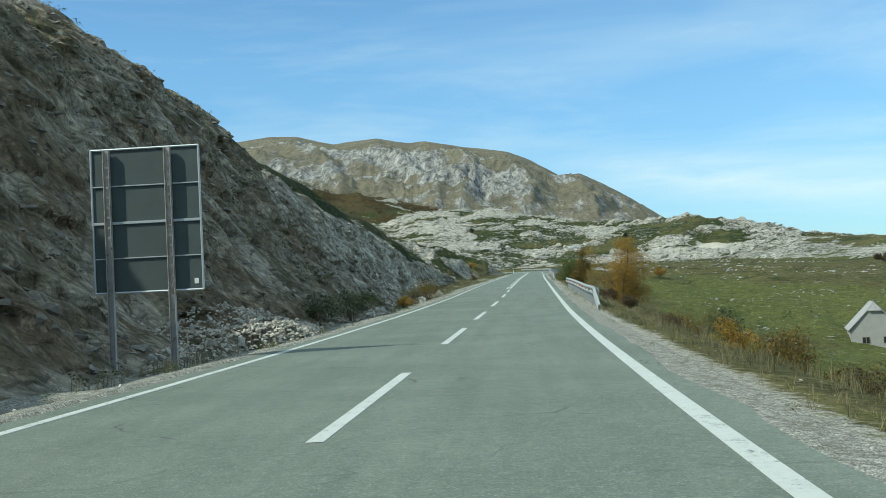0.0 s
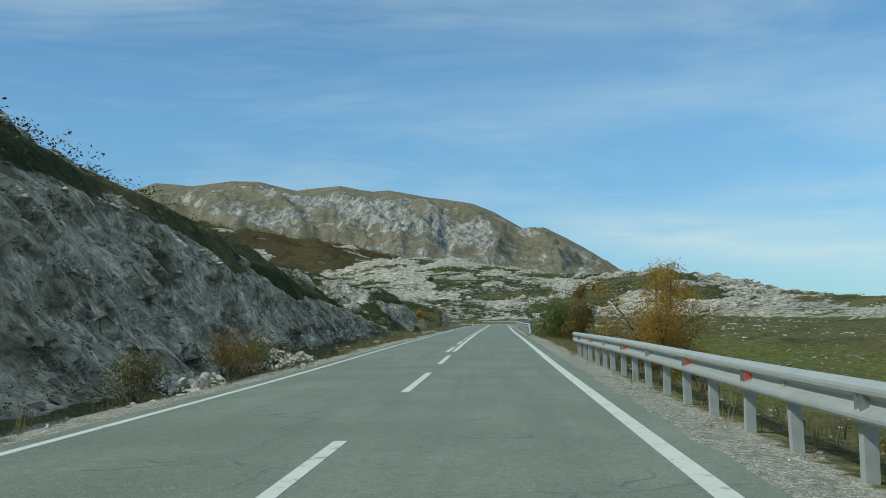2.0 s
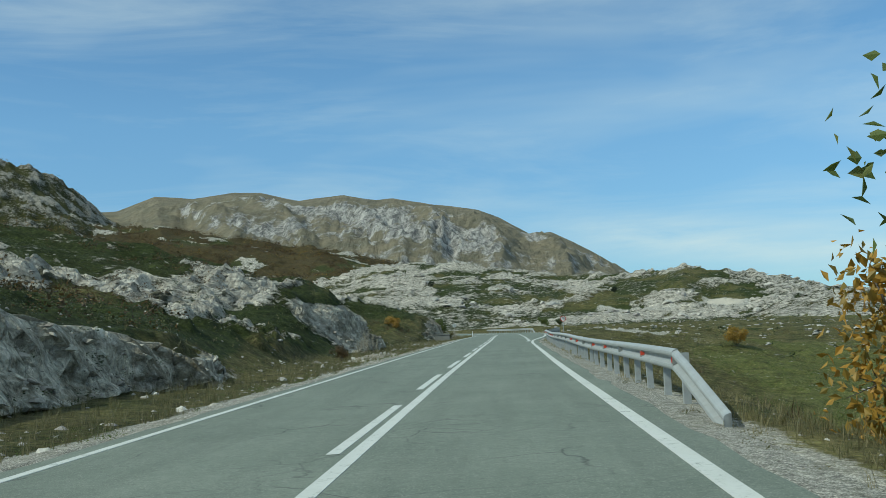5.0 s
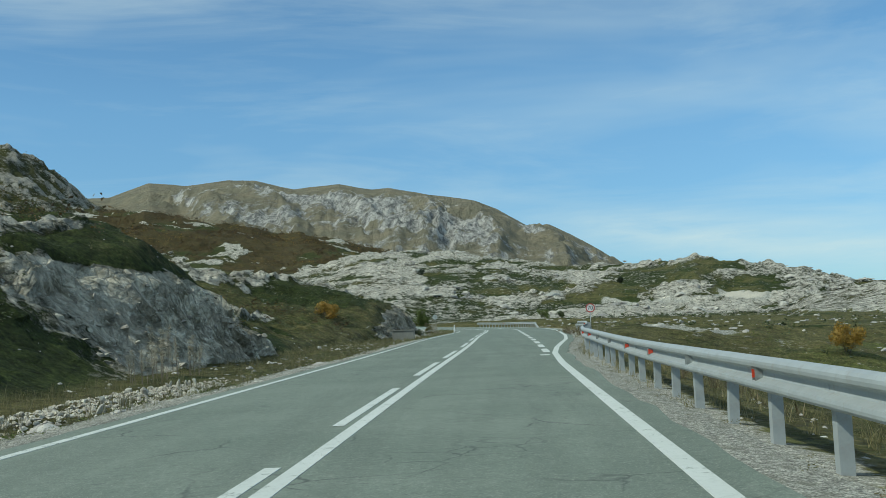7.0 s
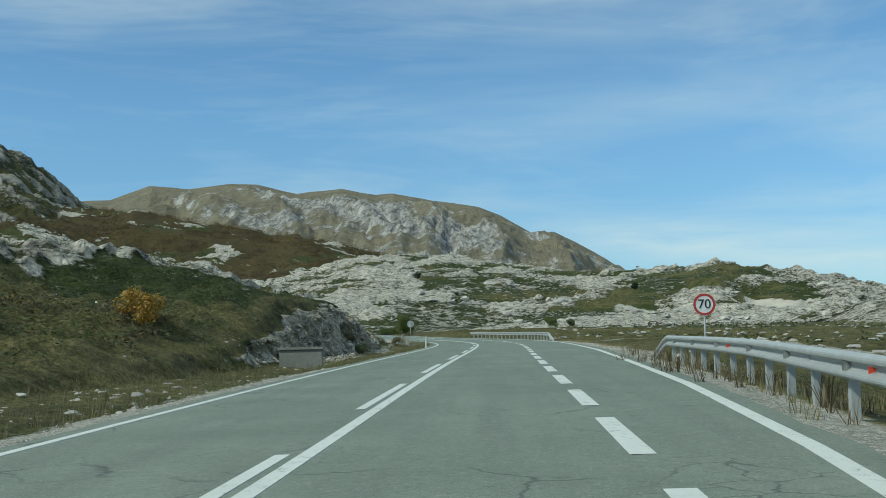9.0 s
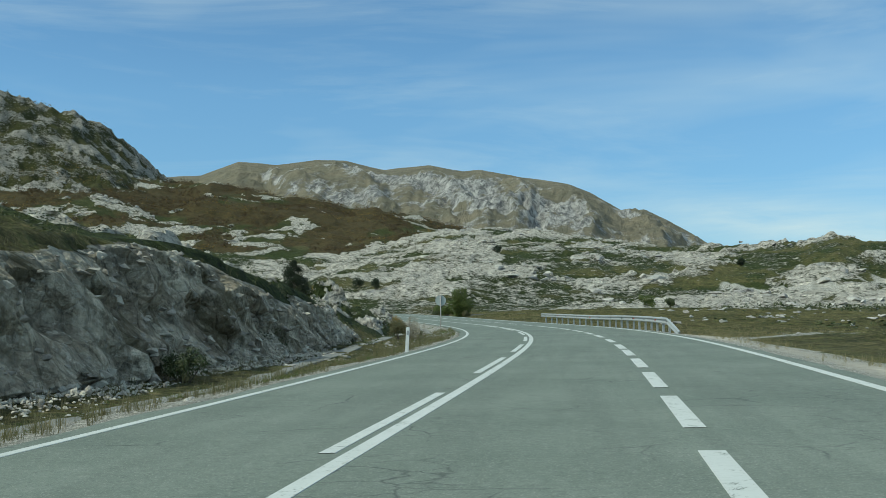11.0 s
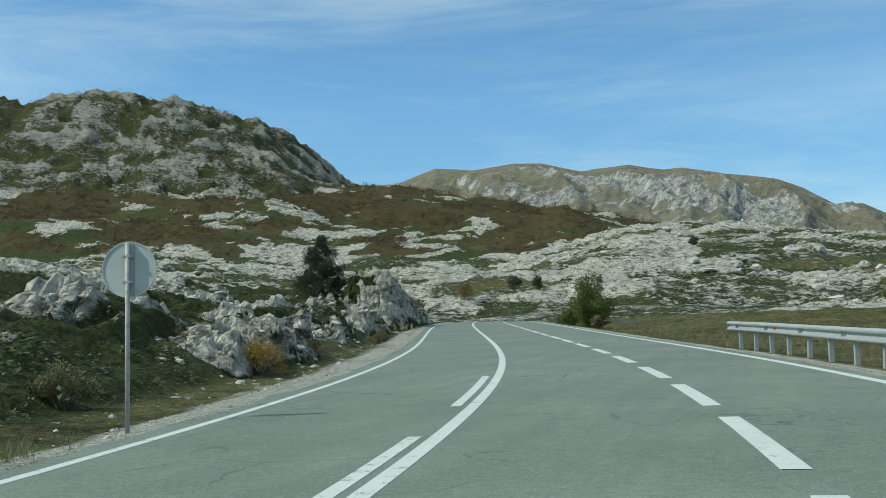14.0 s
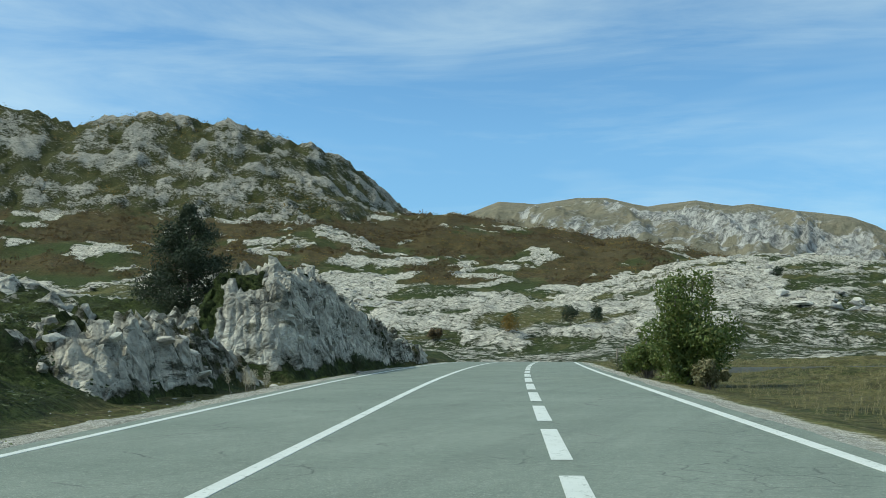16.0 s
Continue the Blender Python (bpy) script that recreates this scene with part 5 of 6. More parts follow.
# far single trees
for x, y, wd, ht, mt, sd in ((20.9, 527, 4.5, 4.2, LEAF_GREEN, 1), (27, 530, 3.0, 2.4, HEATH, 2), (-70.5, 552, 5.0, 4.6, LEAF_MIXED, 3), (-60, 560, 3.0, 5.0, NEEDLE, 4), (-56, 566, 2.4, 4.0, NEEDLE, 5), (-84, 548, 3.4, 2.8, LEAF_RUST, 6), (-30, 700, 4.5, 4.0, NEEDLE, 7), (60, 640, 3.5, 3.6, NEEDLE, 8),
                             (150, 420, 5.0, 4.0, HEATH, 9), (118, 330, 4.0, 3.4, LEAF_MIXED, 10), (140, 360, 5.0, 3.4, HEATH, 11), (170, 380, 4.0, 3.2, HEATH, 12), (95, 300, 3.5, 2.6, LEAF_RUST, 13), (70, 150, 3.2, 3.0, HEATH, 14), (62, 170, 3.4, 2.8, LEAF_MIXED, 15)):
    z = float(land(np.array([float(x)]), np.array([float(y)]))[0][0])
    shrub("far_bush", pose(x, y, z), wd, ht, mt, 500 + sd, "lone dark bush on the stony hillside", "bush", 900, 0.22, "lone bushes on the hills", False)


# ---------- house in the valley ----------
def house(m):
    h = thing("stone_house", m, "small grey plastered house with a steep shingled roof", "house")
    w, d, e, top = 7.4, 9.0, 3.4, 7.4
    bm = bmesh.new()
    prof = [(-w / 2, 0), (w / 2, 0), (w / 2, e), (0.9, top - 1.2), (-0.9, top - 1.2), (-w / 2, e)]
    a = [bm.verts.new((x, 0, z)) for x, z in prof]
    b = [bm.verts.new((x, d, z)) for x, z in prof]
    bm.faces.new(a)
    bm.faces.new(b[::-1])
    for i in range(6):
        bm.faces.new((a[i], a[(i + 1) % 6], b[(i + 1) % 6], b[i]))
    part("wall", bm, PLASTER, h)
    for side in (-1, 1):
        bm = bmesh.new()
        p = [(side * (w / 2 + 0.35), -0.35, e - 0.35), (side * (w / 2 + 0.35), d + 0.35, e - 0.35), (0, d - 1.0, top), (0, 1.0, top), (side * 0.95, -0.2, top - 1.15)]
        lo = [bm.verts.new(q) for q in p]
        hi = [bm.verts.new((q[0] + side * 0.03, q[1], q[2] + 0.14)) for q in p]
        bm.faces.new(lo)
        bm.faces.new(hi[::-1])
        for i in range(5):
            bm.faces.new((lo[i], lo[(i + 1) % 5], hi[(i + 1) % 5], hi[i]))
        part("roof", bm, SHINGLE, h, "weathered grey shingles")
    bm = bmesh.new()
    q = [bm.verts.new(c) for c in ((-1.0, -0.36, top - 1.2), (1.0, -0.36, top - 1.2), (0, 1.02, top + 0.16))]
    r = [bm.verts.new(Vector(c.co) - Vector((0, 0, 0.12))) for c in q]
    bm.faces.new(q)
    bm.faces.new(r[::-1])
    for i in range(3):
        bm.faces.new((q[i], r[i], r[(i + 1) % 3], q[(i + 1) % 3]))
    part("roof", bm, SHINGLE, h)
    bm = bmesh.new()
    box(bm, (0.18, 0.18, 0.5), (0, 1.1, top + 0.3), 0.01)
    part("finial", bm, WOOD, h)
    for x in (-1.75, -1.2, 1.4):
        win = new("window")
        win.parent = h
        bm = bmesh.new()
        for dx in (-0.25, 0.25):
            box(bm, (0.07, 0.08, 0.95), (x + dx, -0.03, 1.5))
        for dz in (-0.48, 0.48):
            box(bm, (0.57, 0.08, 0.07), (x, -0.03, 1.5 + dz))
        part("frame", bm, WOOD, win)
        bm = bmesh.new()
        box(bm, (0.44, 0.03, 0.9), (x, -0.012, 1.5))
        part("pane", bm, DARKGLASS, win)
    return h


hz = float(land(np.array([56.6]), np.array([184.0]))[0][0])
house(pose(56.6, 182.0, hz - 0.75, 0, 0, -12))


# ---------- stones ----------
def rubble(s0, s1, off, wide, high, seed, label, big=0.19):
    """A heap of broken limestone: a rough mound of joined small stones with larger pieces on it."""
    rng = np.random.default_rng(seed)
    sm = (s0 + s1) / 2
    heap = thing("rubble_heap", place(sm, off), label, "stone heap", "heaps of broken stone")
    inv = heap.matrix_world.inverted()
    n = int(65 * (s1 - s0) * wide)
    u, v = rng.uniform(-1, 1, n), rng.uniform(-1, 1, n)
    keep = u * u + v * v < 1
    u, v = u[keep], v[keep]
    bulge = (1 - (u * u + v * v)) ** 0.7 * (0.65 + 0.7 * fbm(u * 2.2 + seed, v * 2.0, 3, seed))
    p = ground_at(sm + u * (s1 - s0) / 2, off + v * wide / 2)
    p[:, 2] += bulge * high - 0.05
    loc = np.array([(inv @ Vector(q))[:] for q in p])
    sc = np.repeat(rng.uniform(0.03, 0.58 * big, (len(u), 1)), 3, 1) * rng.uniform(0.7, 1.3, (len(u), 3))
    vv, ff = strew(CHIPS, loc, sc, seed)
    link("rubble", raw_mesh("rubble", vv, ff), RUBBLE, heap)["kind"] = "stuff"
    for i in rng.choice(len(u), 26, replace=False):
        st = STONE_MESHES[int(rng.integers(0, len(STONE_MESHES)))]
        o = new("stone", st)
        o.parent = heap
        r = rng.uniform(0.4 * big, big)
        o.matrix_local = Matrix.LocRotScale(Vector(loc[i]) + Vector((0, 0, 0.08)), Euler(rng.uniform(0, 6, 3)), (r * 1.2, r, r * 0.85))
    return heap


STONE_MESHES = []
for v, f in STONES:
    me = raw_mesh("stone", v, f)
    me.materials.append(STONE_PIECE)
    STONE_MESHES.append(me)
rubble(21.5, 36.0, -5.6, 2.6, 0.75, 1, "long heap of pale broken limestone below the cut", 0.12)
rubble(46.5, 50.0, -5.2, 1.2, 0.25, 2, "low heap of pale broken limestone by the road")
rubble(67.5, 71.5, -5.6, 1.3, 0.28, 3, "low heap of pale broken limestone by the road")
rubble(78.0, 86.0, -5.9, 2.0, 0.55, 4, "low heap of pale broken limestone by the road")
rubble(244.0, 262.0, -6.9, 1.5, 0.16, 5, "long low strip of pale broken limestone below the cut", 0.11)
rubble(262.0, 282.0, -7.5, 1.5, 0.16, 6, "long low strip of pale broken limestone below the cut", 0.11)
rubble(164.0, 184.0, -6.3, 1.6, 0.14, 7, "long low strip of pale broken limestone below the slope", 0.12)


def stone_field(name, count, s0, s1, o0, o1, lo, hi, seed, label, shapes, keep=None, sink_in=0.25, power=2.0, mat=STONE):
    rng = np.random.default_rng(seed)
    s, o = rng.uniform(s0, s1, count), o0 + (o1 - o0) * rng.uniform(0, 1, count)
    if keep is not None:
        k = keep(s, o, rng)
        s, o = s[k], o[k]
    p = ground_at(s, o)
    r = lo + (hi - lo) * rng.uniform(0, 1, (len(s), 1)) ** power
    p[:, 2] -= (r * sink_in)[:, 0]
    sc = r * rng.uniform(0.7, 1.35, (len(s), 3)) * np.array([1, 1, 0.8])
    v, f = strew(shapes, p, sc, seed)
    me = raw_mesh(name, v, f)
    me.materials.append(mat)
    return tagged(new(name, me), label, "stones", kind="stuff")


def outcrop(s0, s1, front, back, tops, seed, label):
    """A knob of jointed limestone by the road: jagged blocks over a steep broken front, grass in its hollows."""
    s, o = np.meshgrid(np.arange(s0, s1 + 0.01, 0.13), np.arange(back, front + 0.01, 0.12), indexing="ij")
    g = ground_at(s, o)
    high = np.interp(s, tops[0], tops[1]) * (0.85 + 0.35 * fbm(s * 0.25, o * 0.25, 3, seed))
    ragged = 0.9 * (fbm(s * 0.5, o * 0.4, 4, seed + 1) - 0.5)
    rise = smooth((front - 0.25 - o + ragged * 1.6) / (0.35 * high + 0.5)) * smooth((o - back + ragged) / 2.2) * smooth((s - s0 + ragged) / 2.0) * smooth((s1 - s + ragged) / 2.0)
    b1, e1 = blocks(s * 0.8 + 0.6 * fbm(s * 0.6, o * 0.6, 2, seed), o * 0.95 + 0.2 * s, seed + 2)
    b2, e2 = blocks(s * 2.1, o * 2.0 + 0.3 * s, seed + 3)
    level = at(s, o)[..., 2]
    z = (g[..., 2] - 0.12) * (1 - rise) + rise * (level + high * 0.9 + 0.58 * (b1 - 0.45) + 0.34 * (b2 - 0.45) - 0.60 * (1 - e1) ** 3 - 0.32 * (1 - e2) ** 3) + rise * 0.20 * (blocks(s * 4.2, o * 4.2, seed + 9)[0] - 0.5) + rise * 0.1 * (fbm(s * 3, o * 3, 2, seed + 4) - 0.5)
    th = np.interp(s, LS, LT)
    push = rise * ((fbm(s * 0.7, z * 1.1 + o * 0.4, 4, seed + 5, True) - 0.5) * 0.5 + (blocks(s * 1.6, z * 1.5 + o * 0.5, seed + 6)[0] - 0.5) * 0.3)
    p = np.stack([g[..., 0] + push * np.cos(th), g[..., 1] + push * np.sin(th), z], -1)
    base = Vector(p[p.shape[0] // 2, p.shape[1] // 2])
    flat_top = smooth((fbm(s * 0.35, o * 0.5, 3, seed + 7) - 0.50) / 0.06) * smooth((front - 2.2 - o) / 1.0)
    me = grid_mesh("limestone_outcrop", p - np.array(base[:]), {"rock": 0.60 * smooth(rise / 0.25) * (1 - 0.6 * flat_top), "cut": 0.10 * smooth((high - 2.5) / 1.0) * smooth((o - front + 2.5) / 1.0), "dark": 0.1 + 0 * s}, GROUND, False)
    knob = tagged(new("limestone_outcrop"), label, "rock", "limestone outcrops")
    knob.matrix_world = Matrix.Translation(base)
    new("bedrock", me).parent = knob
    rng = np.random.default_rng(seed)
    flat_p, edge_rows = (p - np.array(base[:])).reshape(-1, 3), np.nonzero((rise.ravel() > 0.12) & (rise.ravel() < 0.97))[0]
    for i in rng.choice(edge_rows, min(len(edge_rows), int(9 + 2.4 * (s1 - s0))), replace=False):
        o = new("block", STONE_MESHES[int(rng.integers(0, len(STONE_MESHES)))])
        o.parent = knob
        r = 0.07 + 0.20 * rng.uniform() ** 2
        o.matrix_local = Matrix.LocRotScale(Vector(flat_p[i]), Euler(rng.uniform(-0.6, 0.6, 3) + np.array([0, 0, rng.uniform(0, 6)])), (r * 1.4, r, r * 0.9))
    return knob


for args in ((303.5, 316.5, -7.6, -11.0, ((302, 307, 312, 319), (0.4, 0.6, 0.5, 0.2)), 681, "low jagged limestone ledge above the ditch"),
             (326.5, 342.0, -5.9, -11.0, ((326, 331, 338, 342), (0.6, 1.05, 1.0, 0.4)), 701, "jagged pale limestone outcrop above the ditch"),
             (346.0, 358.0, -6.2, -11.0, ((346, 351, 358), (0.5, 0.9, 0.6)), 731, "low pale limestone ledge in the grass"),
             (365.0, 379.5, -5.5, -11.5, ((364, 370, 376, 380), (1.0, 1.75, 1.4, 0.5)), 761, "blocky white limestone outcrop at the roadside"),
             (381.5, 428.0, -4.6, -11.0, ((381, 386, 394, 400, 408, 418, 428), (3.2, 4.3, 4.5, 3.8, 2.7, 1.6, 0.9)), 791, "high grey-white limestone knob beside the road")):
    outcrop(*args)


def off_left(s, o, rng):
    z, cutm, gravel, dl, dr, back, lay, crop = cross(s, o)
    return (cutm < 0.35) & (dl > 3.6) & (crop + 0.12 * rng.uniform(size=len(s)) > 0.35 + 0.75 * rng.uniform(size=len(s)))


def verge(s, o, rng):
    z, cutm, gravel, dl, dr, back, lay, crop = cross(s, o)
    return (dl + dr > 0.25) & (cutm < 0.3)


stone_field("limestone_rocks", 4200, 60, 450, -50, -6.5, 0.12, 0.34, 21, "grey-white limestone blocks strewn over the slope", STONES, off_left, 0.45, 3.0)
stone_field("limestone_rocks", 700, 300, 450, -22, -5.5, 0.10, 0.30, 22, "jagged white limestone outcrop beside the road", STONES, off_left, 0.45, 2.0)
stone_field("loose_stones", 1300, 20, 450, -9.5, -4.2, 0.05, 0.22, 26, "small broken stones along the ditch", STONES, lambda s, o, r: (cross(s, o)[1] < 0.5) & (fbm(s * 0.2, o * 0.5, 3, 305) > 0.5), 0.3, 2.5)
stone_field("gravel", 5600, -20, 450, -6.4, -3.6, 0.015, 0.085, 23, "pale loose gravel on the road verge", CHIPS, verge, 0.3, 3.0)
stone_field("gravel", 5200, -20, 330, 3.4, 7.5, 0.010, 0.055, 24, "pale loose gravel on the road verge", CHIPS, verge, 0.3, 3.0)
for s0, s1, n, sd, mt in ((18, 72, 4200, 61, CUT_STONE), (72, 150, 4600, 62, CUT_PALE), (184, 206, 1200, 63, CUT_PALE), (238, 300, 6000, 64, CUT_PALE)):
    stone_field("cut_rubble", n, s0, s1, -19 if s0 < 60 else -12.5, -5.5, 0.05, 0.24, sd, "broken angular rock standing out of the blasted face", CHIPS, lambda s, o, r: cross(s, o)[1] > 0.45, 0.35, 2.2, mt)
stone_field("slope_stones", 2600, 120, 245, -30, -5.2, 0.03, 0.17, 27, "small white stones scattered over the grassy slope", CHIPS, lambda s, o, r: (cross(s, o)[1] < 0.3) & (fbm(s * 0.12, o * 0.2, 3, 307) > 0.45), 0.3, 2.5)
stone_field("valley_stones", 1400, -10, 300, 8, 70, 0.1, 0.5, 25, "scattered white stones in the meadow", CHIPS, lambda s, o, r: fbm(s * 0.05, o * 0.05, 3, 77) > 0.52, 0.3, 3.0)


# ---------- grass, heath and scrub ----------
def blade_shapes(count, seed, blades=8, wide=0.007):
    out, rng = [], np.random.default_rng(seed)
    for _ in range(count):
        v, f = [], []
        for b in range(blades):
            a, lean, h = rng.uniform(0, math.tau), rng.uniform(0.1, 0.7), rng.uniform(0.5, 1.0)
            root = rng.uniform(-0.18, 0.18, 2)
            d = np.array([math.cos(a), math.sin(a)])
            side = np.array([-d[1], d[0]]) * wide * 2.2
            n = len(v)
            bend = root + d * lean * 0.45
            v += [[*(root - side), 0], [*(root + side), 0], [*(bend - side * 0.8), h * 0.6], [*(bend + side * 0.8), h * 0.6], [*(root + d * lean), h]]
            f += [[n, n + 1, n + 3], [n, n + 3, n + 2], [n + 2, n + 3, n + 4]]
        out.append((np.array(v), np.array(f)))
    return out


TUFTS = blade_shapes(6, 8, 9, 0.0055)


def clump_shapes(count, seed, leaves=28, size=0.09):
    out, rng = [], np.random.default_rng(seed)
    for _ in range(count):
        c = np.stack([rng.normal(0, 0.38, 6), rng.normal(0, 0.38, 6), rng.uniform(0.2, 0.75, 6)], -1)
        v, f = leaf_cloud(rng, c, np.full((6, 1), 0.38), leaves, size)
        v[:, 2] = np.maximum(v[:, 2], -0.05)
        out.append((v, f))
    return out


CLUMPS = clump_shapes(6, 9)
FAR_CLUMPS = clump_shapes(6, 10, 12, 0.17)


def plant_field(name, count, s0, s1, o0, o1, lo, hi, seed, label, shapes, mat, keep, category="grass", flat_z=1.0):
    rng = np.random.default_rng(seed)
    s, o = rng.uniform(s0, s1, count), rng.uniform(o0, o1, count)
    k = keep(s, o, rng)
    s, o = s[k], o[k]
    p = ground_at(s, o)
    r = rng.uniform(lo, hi, (len(s), 1))
    v, f = strew(shapes, p, r * np.array([1, 1, flat_z]) * rng.uniform(0.8, 1.2, (len(s), 3)), seed)
    me = raw_mesh(name, v, f)
    me.materials.append(mat)
    return tagged(new(name, me), label, category, kind="stuff")


def grass_left(s, o, rng):
    z, cutm, gravel, dl, dr, back, lay, crop = cross(s, o)
    return (dl > 0.55) & (cutm < 0.3) & ~((s > 242) & (s < 308) & (np.abs(o - np.interp(s, [242, 262, 270, 286, 308], [-5.2, -5.5, -6.3, -7.4, -7.4])) < 0.6)) & (fbm(s * 0.35, o * 0.7, 3, 311) + 0.25 * smooth((dl - 0.8) / 1.0) > 0.52)


def grass_right(s, o, rng):
    z, cutm, gravel, dl, dr, back, lay, crop = cross(s, o)
    return (dr > 0.3) & (fbm(s * 0.35, o * 0.5, 3, 321) + 0.35 * smooth((dr - 0.4 - 5 * lay) / 1.4) > 0.50)


plant_field("dry_grass", 10000, -15, 300, -9.5, -4.1, 0.10, 0.32, 31, "dry and green grass tufts along the verge", TUFTS, STRAW, grass_left, "grass", 1.2)
plant_field("dry_grass", 7500, -15, 300, 3.9, 9.0, 0.08, 0.30, 32, "tall dry grass on the verge and slope", TUFTS, MEADOW_GRASS, grass_right)
plant_field("meadow_grass", 4500, 290, 440, 6.8, 20.0, 0.12, 0.32, 33, "straw-coloured and green meadow grass", TUFTS, MEADOW_GRASS, lambda s, o, r: cross(s, o)[4] > 2.0)


def heath_left(s, o, rng):
    z, cutm, gravel, dl, dr, back, lay, crop = cross(s, o)
    return ((back > 0.15) | (z > 1.5)) & (cutm < 0.35) & (fbm(s * 0.075, o * 0.12, 4, 331) + 0.05 * rng.normal(size=len(s)) + 0.10 * smooth((2.5 - back) / 2.5) + 0.10 * smooth((s - 290) / 20) * smooth((30 + o) / 6) + 0.06 * smooth((120 - s) / 20) * (back < 3) + 0.05 * smooth((s - 190) / 10) * smooth((248 - s) / 8) + 0.04 * smooth((s - 145) / 10) * smooth((190 - s) / 8) > 0.505)


plant_field("heath", 8000, 60, 300, -34, -5.5, 0.30, 0.85, 34, "dark green juniper and heath mats between the rocks", CLUMPS, HEATH, heath_left, "heath", 0.55)
plant_field("juniper_mat", 6500, 285, 400, -30, -6.5, 0.35, 0.9, 40, "low green juniper mats between white rocks", clump_shapes(6, 12, 18, 0.11), HEATH, lambda s, o, r: (cross(s, o)[3] > 3.2) & (cross(s, o)[7] < 0.4) & (fbm(s * 0.06, o * 0.13, 3, 371) > 0.44), "heath", 0.42)
plant_field("autumn_scrub", 2600, 60, 240, -55, -9, 0.5, 1.2, 35, "low russet and yellow autumn bushes on the slope", CLUMPS, LEAF_RUST,
            lambda s, o, r: (cross(s, o)[5] > 0.4) & (fbm(s * 0.09, o * 0.1, 3, 341) > 0.6), "scrub", 0.8)
for s0, s1, sd in ((-12, 42, 56), (78, 124, 57)):
    plant_field("tall_grass", 3000, s0, s1, 4.3, 10.0, 0.08, 0.27, sd, "brown and straw-coloured tall grass beside the gravel", blade_shapes(6, sd, 10, 0.006), STRAW, lambda s, o, r: fbm(s * 0.3, o * 0.5, 3, 391) + 0.05 * r.normal(size=len(s)) > 0.42)
plant_field("slope_straw", 3600, -10, 235, 5.0, 22.0, 0.18, 0.42, 37, "straw-coloured weeds on the embankment", TUFTS, MEADOW_GRASS, lambda s, o, r: fbm(s * 0.12 + 7, o * 0.15, 3, 353) > 0.42, "weeds", 0.9)
plant_field("slope_grass", 2600, 50, 310, -20, -6, 0.10, 0.28, 38, "olive and straw grass above the rock cuts", TUFTS, MEADOW_GRASS, lambda s, o, r: (cross(s, o)[0] > 0.8) & (cross(s, o)[1] < 0.3))
plant_field("valley_scrub", 2000, -10, 245, 20, 59, 0.3, 1.2, 39, "olive bushes scattered over the valley meadow", CLUMPS, LEAF_GREEN, lambda s, o, r: fbm(s * 0.05, o * 0.06, 3, 361) + 0.06 * r.normal(size=len(s)) > 0.53, "scrub", 0.75)
plant_field("slope_weeds", 2400, -10, 235, 5.2, 20.0, 0.25, 0.75, 36, "brown weed stalks on the embankment", blade_shapes(6, 15, 15, 0.006), STALK, lambda s, o, r: fbm(s * 0.12, o * 0.15, 3, 351) > 0.5, "weeds", 0.8)


plant_field("verge_weeds", 3000, -15, 445, -6.2, -3.75, 0.08, 0.26, 51, "low green and brown weeds in the gravel verge", clump_shapes(5, 13, 24, 0.09), LEAF_GREEN,
            lambda s, o, r: (cross(s, o)[1] < 0.3) & (fbm(s * 0.3, o * 0.9, 3, 381) > 0.54), "weeds", 0.6)
plant_field("verge_weeds", 6000, -15, 300, 3.7, 6.5, 0.05, 0.20, 52, "flat green and brown weeds in the gravel verge", clump_shapes(5, 14, 24, 0.09), STRAW,
            lambda s, o, r: (cross(s, o)[4] > 0.15) & (fbm(s * 0.45, o * 1.1, 3, 383) > 0.50), "weeds", 0.5)
plant_field("ditch_grass", 2600, 232, 312, -4.95, -3.7, 0.08, 0.28, 54, "green and dry grass between the ditch and the road", TUFTS, STRAW, lambda s, o, r: fbm(s * 0.4, o * 1.2, 3, 387) > 0.44, "grass", 1.1)
plant_field("ditch_weeds", 1500, 232, 312, -5.0, -3.7, 0.06, 0.22, 55, "low green weeds between the ditch and the road", clump_shapes(5, 16, 22, 0.09), LEAF_GREEN, lambda s, o, r: fbm(s * 0.4 + 3, o * 1.2, 3, 389) > 0.47, "weeds", 0.6)
plant_field("cut_scrub", 9000, 15, 300, -22, -5.5, 0.18, 0.60, 53, "dark weeds and low bushes rooted on the rock cuts", CLUMPS, HEATH,
            lambda s, o, r: (cross(s, o)[1] > 0.3) & (fbm(s * 0.16, o * 0.35, 4, 385) + 0.04 * r.normal(size=len(s)) > 0.57), "scrub", 0.6)


def hill_field(name, count, az0, az1, r0, r1, lo, hi, seed, label, mat, test, category, shapes=FAR_CLUMPS, tall=1.0):
    rng = np.random.default_rng(seed)
    a, r = np.radians(rng.uniform(az0, az1, count)), np.sqrt(rng.uniform(r0 * r0, r1 * r1, count))
    x, y = MID[0] + r * np.sin(a), MID[1] + r * np.cos(a)
    z, rock, brown, gravel, tan, fresh, cutm, s, off, dl, dr, dark = land(x, y)
    k = test(x, y, rock, brown, tan, off, rng)
    p = np.stack([x, y, z], -1)[k]
    sc = rng.uniform(lo, hi, (len(p), 1)) * rng.uniform(0.75, 1.25, (len(p), 3)) * np.array([1, 1, tall])
    v, f = strew(shapes, p, sc, seed)
    me = raw_mesh(name, v, f)
    me.materials.append(mat)
    return tagged(new(name, me), label, category, kind="stuff")


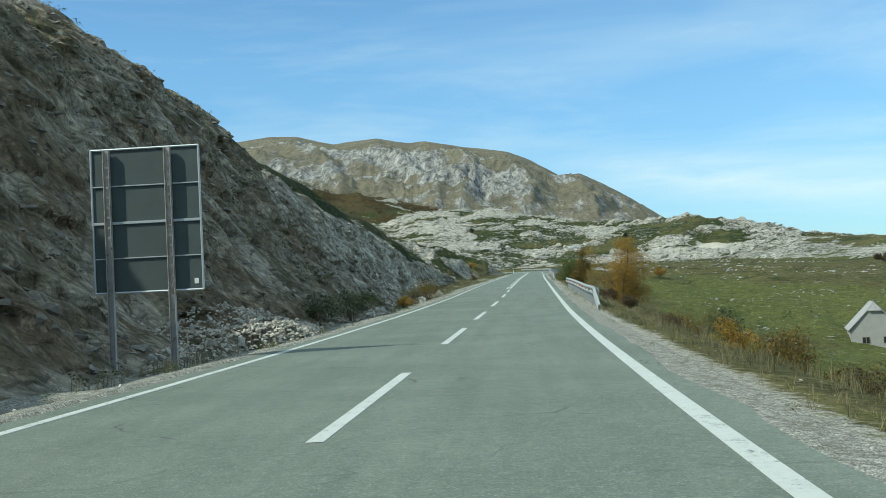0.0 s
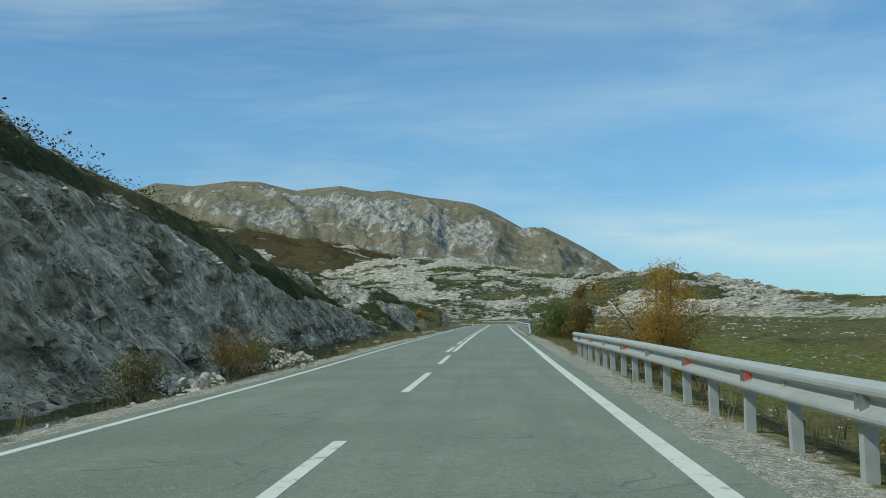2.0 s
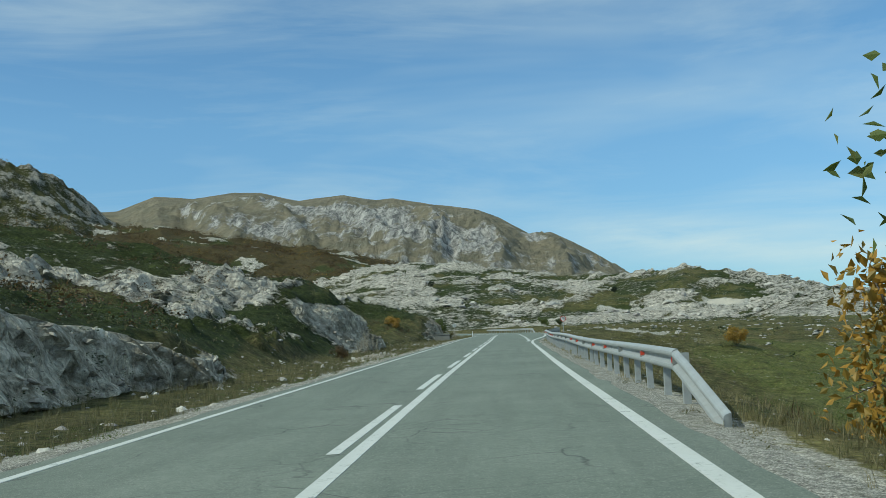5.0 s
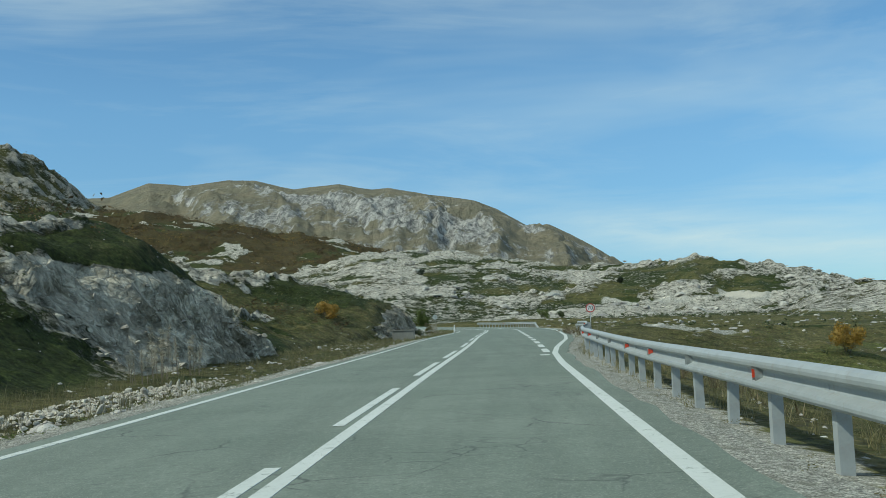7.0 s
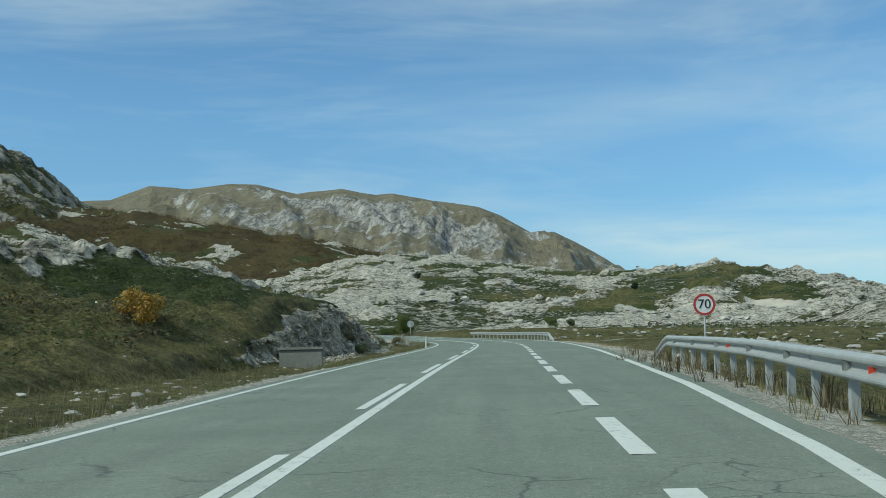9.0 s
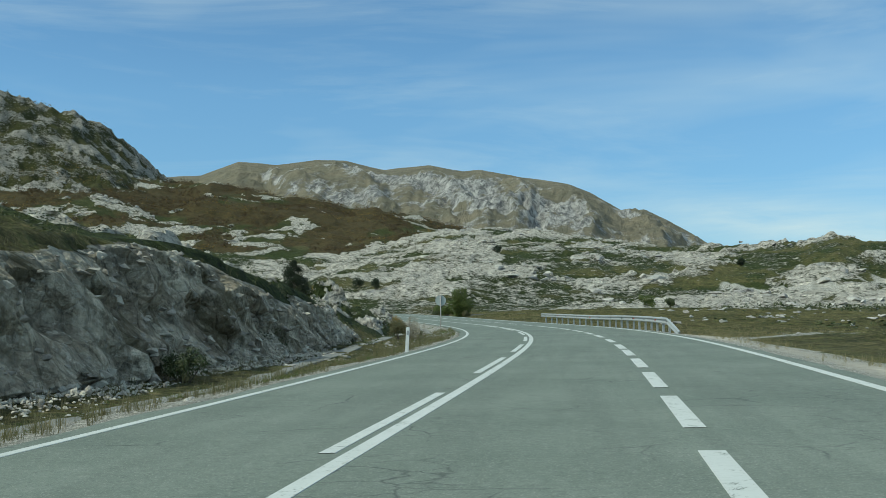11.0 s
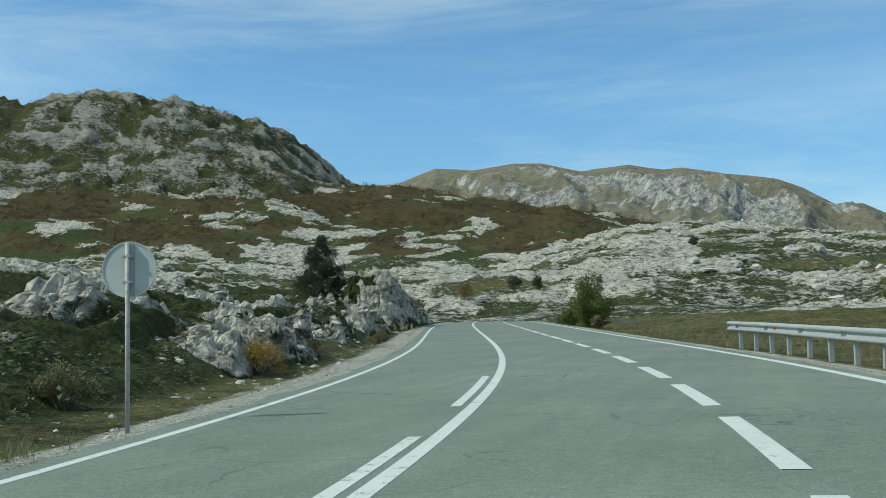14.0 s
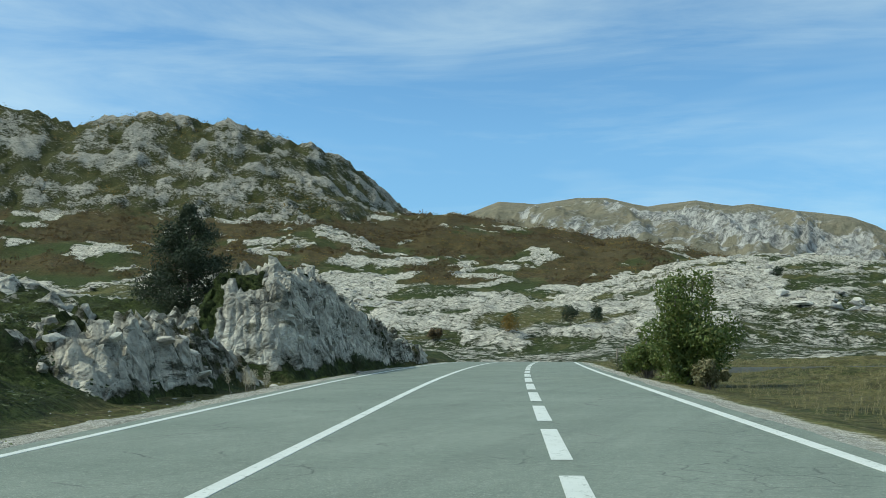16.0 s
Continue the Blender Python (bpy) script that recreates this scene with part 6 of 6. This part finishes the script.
hill_field("russet_scrub", 24000, -40, 2, 640, 1200, 1.5, 3.8, 41, "russet autumn scrub covering the hillside", LEAF_RUST, lambda x, y, rock, brown, tan, off, r: (brown > 0.5) & (fbm(x * 0.03, y * 0.03, 3, 401) + 0.06 * r.normal(size=len(x)) > 0.47), "scrub")
hill_field("olive_scrub", 9000, -40, 2, 640, 1200, 1.2, 3.0, 46, "olive and orange bushes among the russet scrub", LEAF_MIXED, lambda x, y, rock, brown, tan, off, r: (brown > 0.3) & (fbm(x * 0.02, y * 0.02, 3, 403) > 0.54), "scrub")
hill_field("hill_heath", 11000, -36, 24, 260, 900, 0.8, 2.4, 42, "dark green low bushes between white rocks", HEATH, lambda x, y, rock, brown, tan, off, r: (brown < 0.5) & (tan < 0.5) & (np.abs(off) > 58) & (fbm(x * 0.035, y * 0.06, 4, 411) > 0.545), "heath", FAR_CLUMPS, 0.42)
hill_field("crag_scrub", 7500, -40, -17, 850, 1320, 0.8, 2.0, 43, "dark scrub on the steep rocky hill", CRAGBUSH, lambda x, y, rock, brown, tan, off, r: (brown < 0.5) & (tan < 0.5) & (fbm(x * 0.03, y * 0.03, 4, 421) > 0.50), "scrub", FAR_CLUMPS, 0.6)
hill_field("meadow_scrub", 5000, 6, 75, 40, 400, 0.4, 1.6, 45, "dark olive bushes dotted over the meadow", HEATH, lambda x, y, rock, brown, tan, off, r: (off > 26) & (rock < 0.5) & (tan < 0.5) & (fbm(x * 0.03, y * 0.03, 3, 441) + 0.05 * r.normal(size=len(x)) > 0.53), "scrub", FAR_CLUMPS, 0.7)
hill_field("meadow_stones", 3200, 4, 60, 60, 330, 0.15, 0.75, 47, "white stones scattered over the green meadow", STONE, lambda x, y, rock, brown, tan, off, r: (off > 14) & (tan < 0.5) & (fbm(x * 0.05, y * 0.05, 4, 443) + 0.04 * r.normal(size=len(x)) > 0.52), "stones", CHIPS, 0.6)
hill_field("karst_blocks", 9000, -30, 20, 330, 950, 0.5, 2.0, 44, "white limestone ledges and blocks on the hill", STONE, lambda x, y, rock, brown, tan, off, r: (rock > 0.5) & (brown < 0.5) & (tan < 0.5) & (np.abs(off) > 55) & (fbm(x * 0.06, y * 0.06, 4, 431) > 0.48), "stones", [(v * np.array([1.5, 1.0, 0.75]), f) for v, f in CHIPS])


# ---------- concrete ditch and far wall ----------
def ribbon_wall(name, s0, s1, off, thick, low, high, mat, label, category):
    """A low wall that follows the road."""
    s = np.arange(s0, s1 + 0.1, 1.0)
    o = np.array([off(v) for v in s])
    g = ground_at(s, o)[:, 2] - at(s, o)[:, 2]
    g = np.convolve(np.pad(g, 4, mode="edge"), np.ones(9) / 9, mode="valid")
    cols = np.stack([o - thick / 2, o - thick / 2, o + thick / 2, o + thick / 2], 1)
    up = np.stack([g + low, g + high, g + high, g + low], 1)
    p = at(np.repeat(s[:, None], 4, 1), cols)
    p[..., 2] += up
    return tagged(new(name, grid_mesh(name, p, {}, mat, False)), label, category, kind="structure")


ribbon_wall("concrete_ditch", 242, 301, lambda s: float(np.interp(s, [242, 262, 270, 286, 308], [-5.2, -5.5, -6.3, -7.4, -7.4])), 0.6, -0.4, 0.02, CONCRETE, "grey concrete drainage channel along the ditch", "ditch")

# a side road on a low dark stone edge crosses the meadow below the hill
edge = np.array([(-12.0, 396.5), (-4.0, 399.0), (8.0, 403.5), (26.0, 412.0), (44.0, 420.0)])
for a, b in zip(edge[:-1], edge[1:]):
    n = max(2, int(np.hypot(*(b - a)) / 4))
    q = np.stack([np.linspace(a[0], b[0], n), np.linspace(a[1], b[1], n)], -1)
    d = (b - a) / np.hypot(*(b - a))
    side = np.array([-d[1], d[0]])
    cols = np.stack([q - side * 0.3, q - side * 0.3, q + side * 4.0, q + side * 4.0], 1)
    gz = land(cols[..., 0].ravel(), cols[..., 1].ravel())[0].reshape(cols.shape[:2])
    topz = np.interp(q[:, 0], edge[:, 0], [6.35, 6.45, 6.55, 6.7, 6.75])[:, None]
    zz = np.concatenate([np.minimum(gz[:, :1], topz - 0.4) - 0.4, topz, topz, np.minimum(gz[:, 3:], topz) - 0.4], 1)
    tagged(new("side_road", grid_mesh("side_road", np.concatenate([cols, zz[..., None]], -1), {}, CONCRETE, False)), "dark stone-edged side road across the meadow", "road", kind="structure")
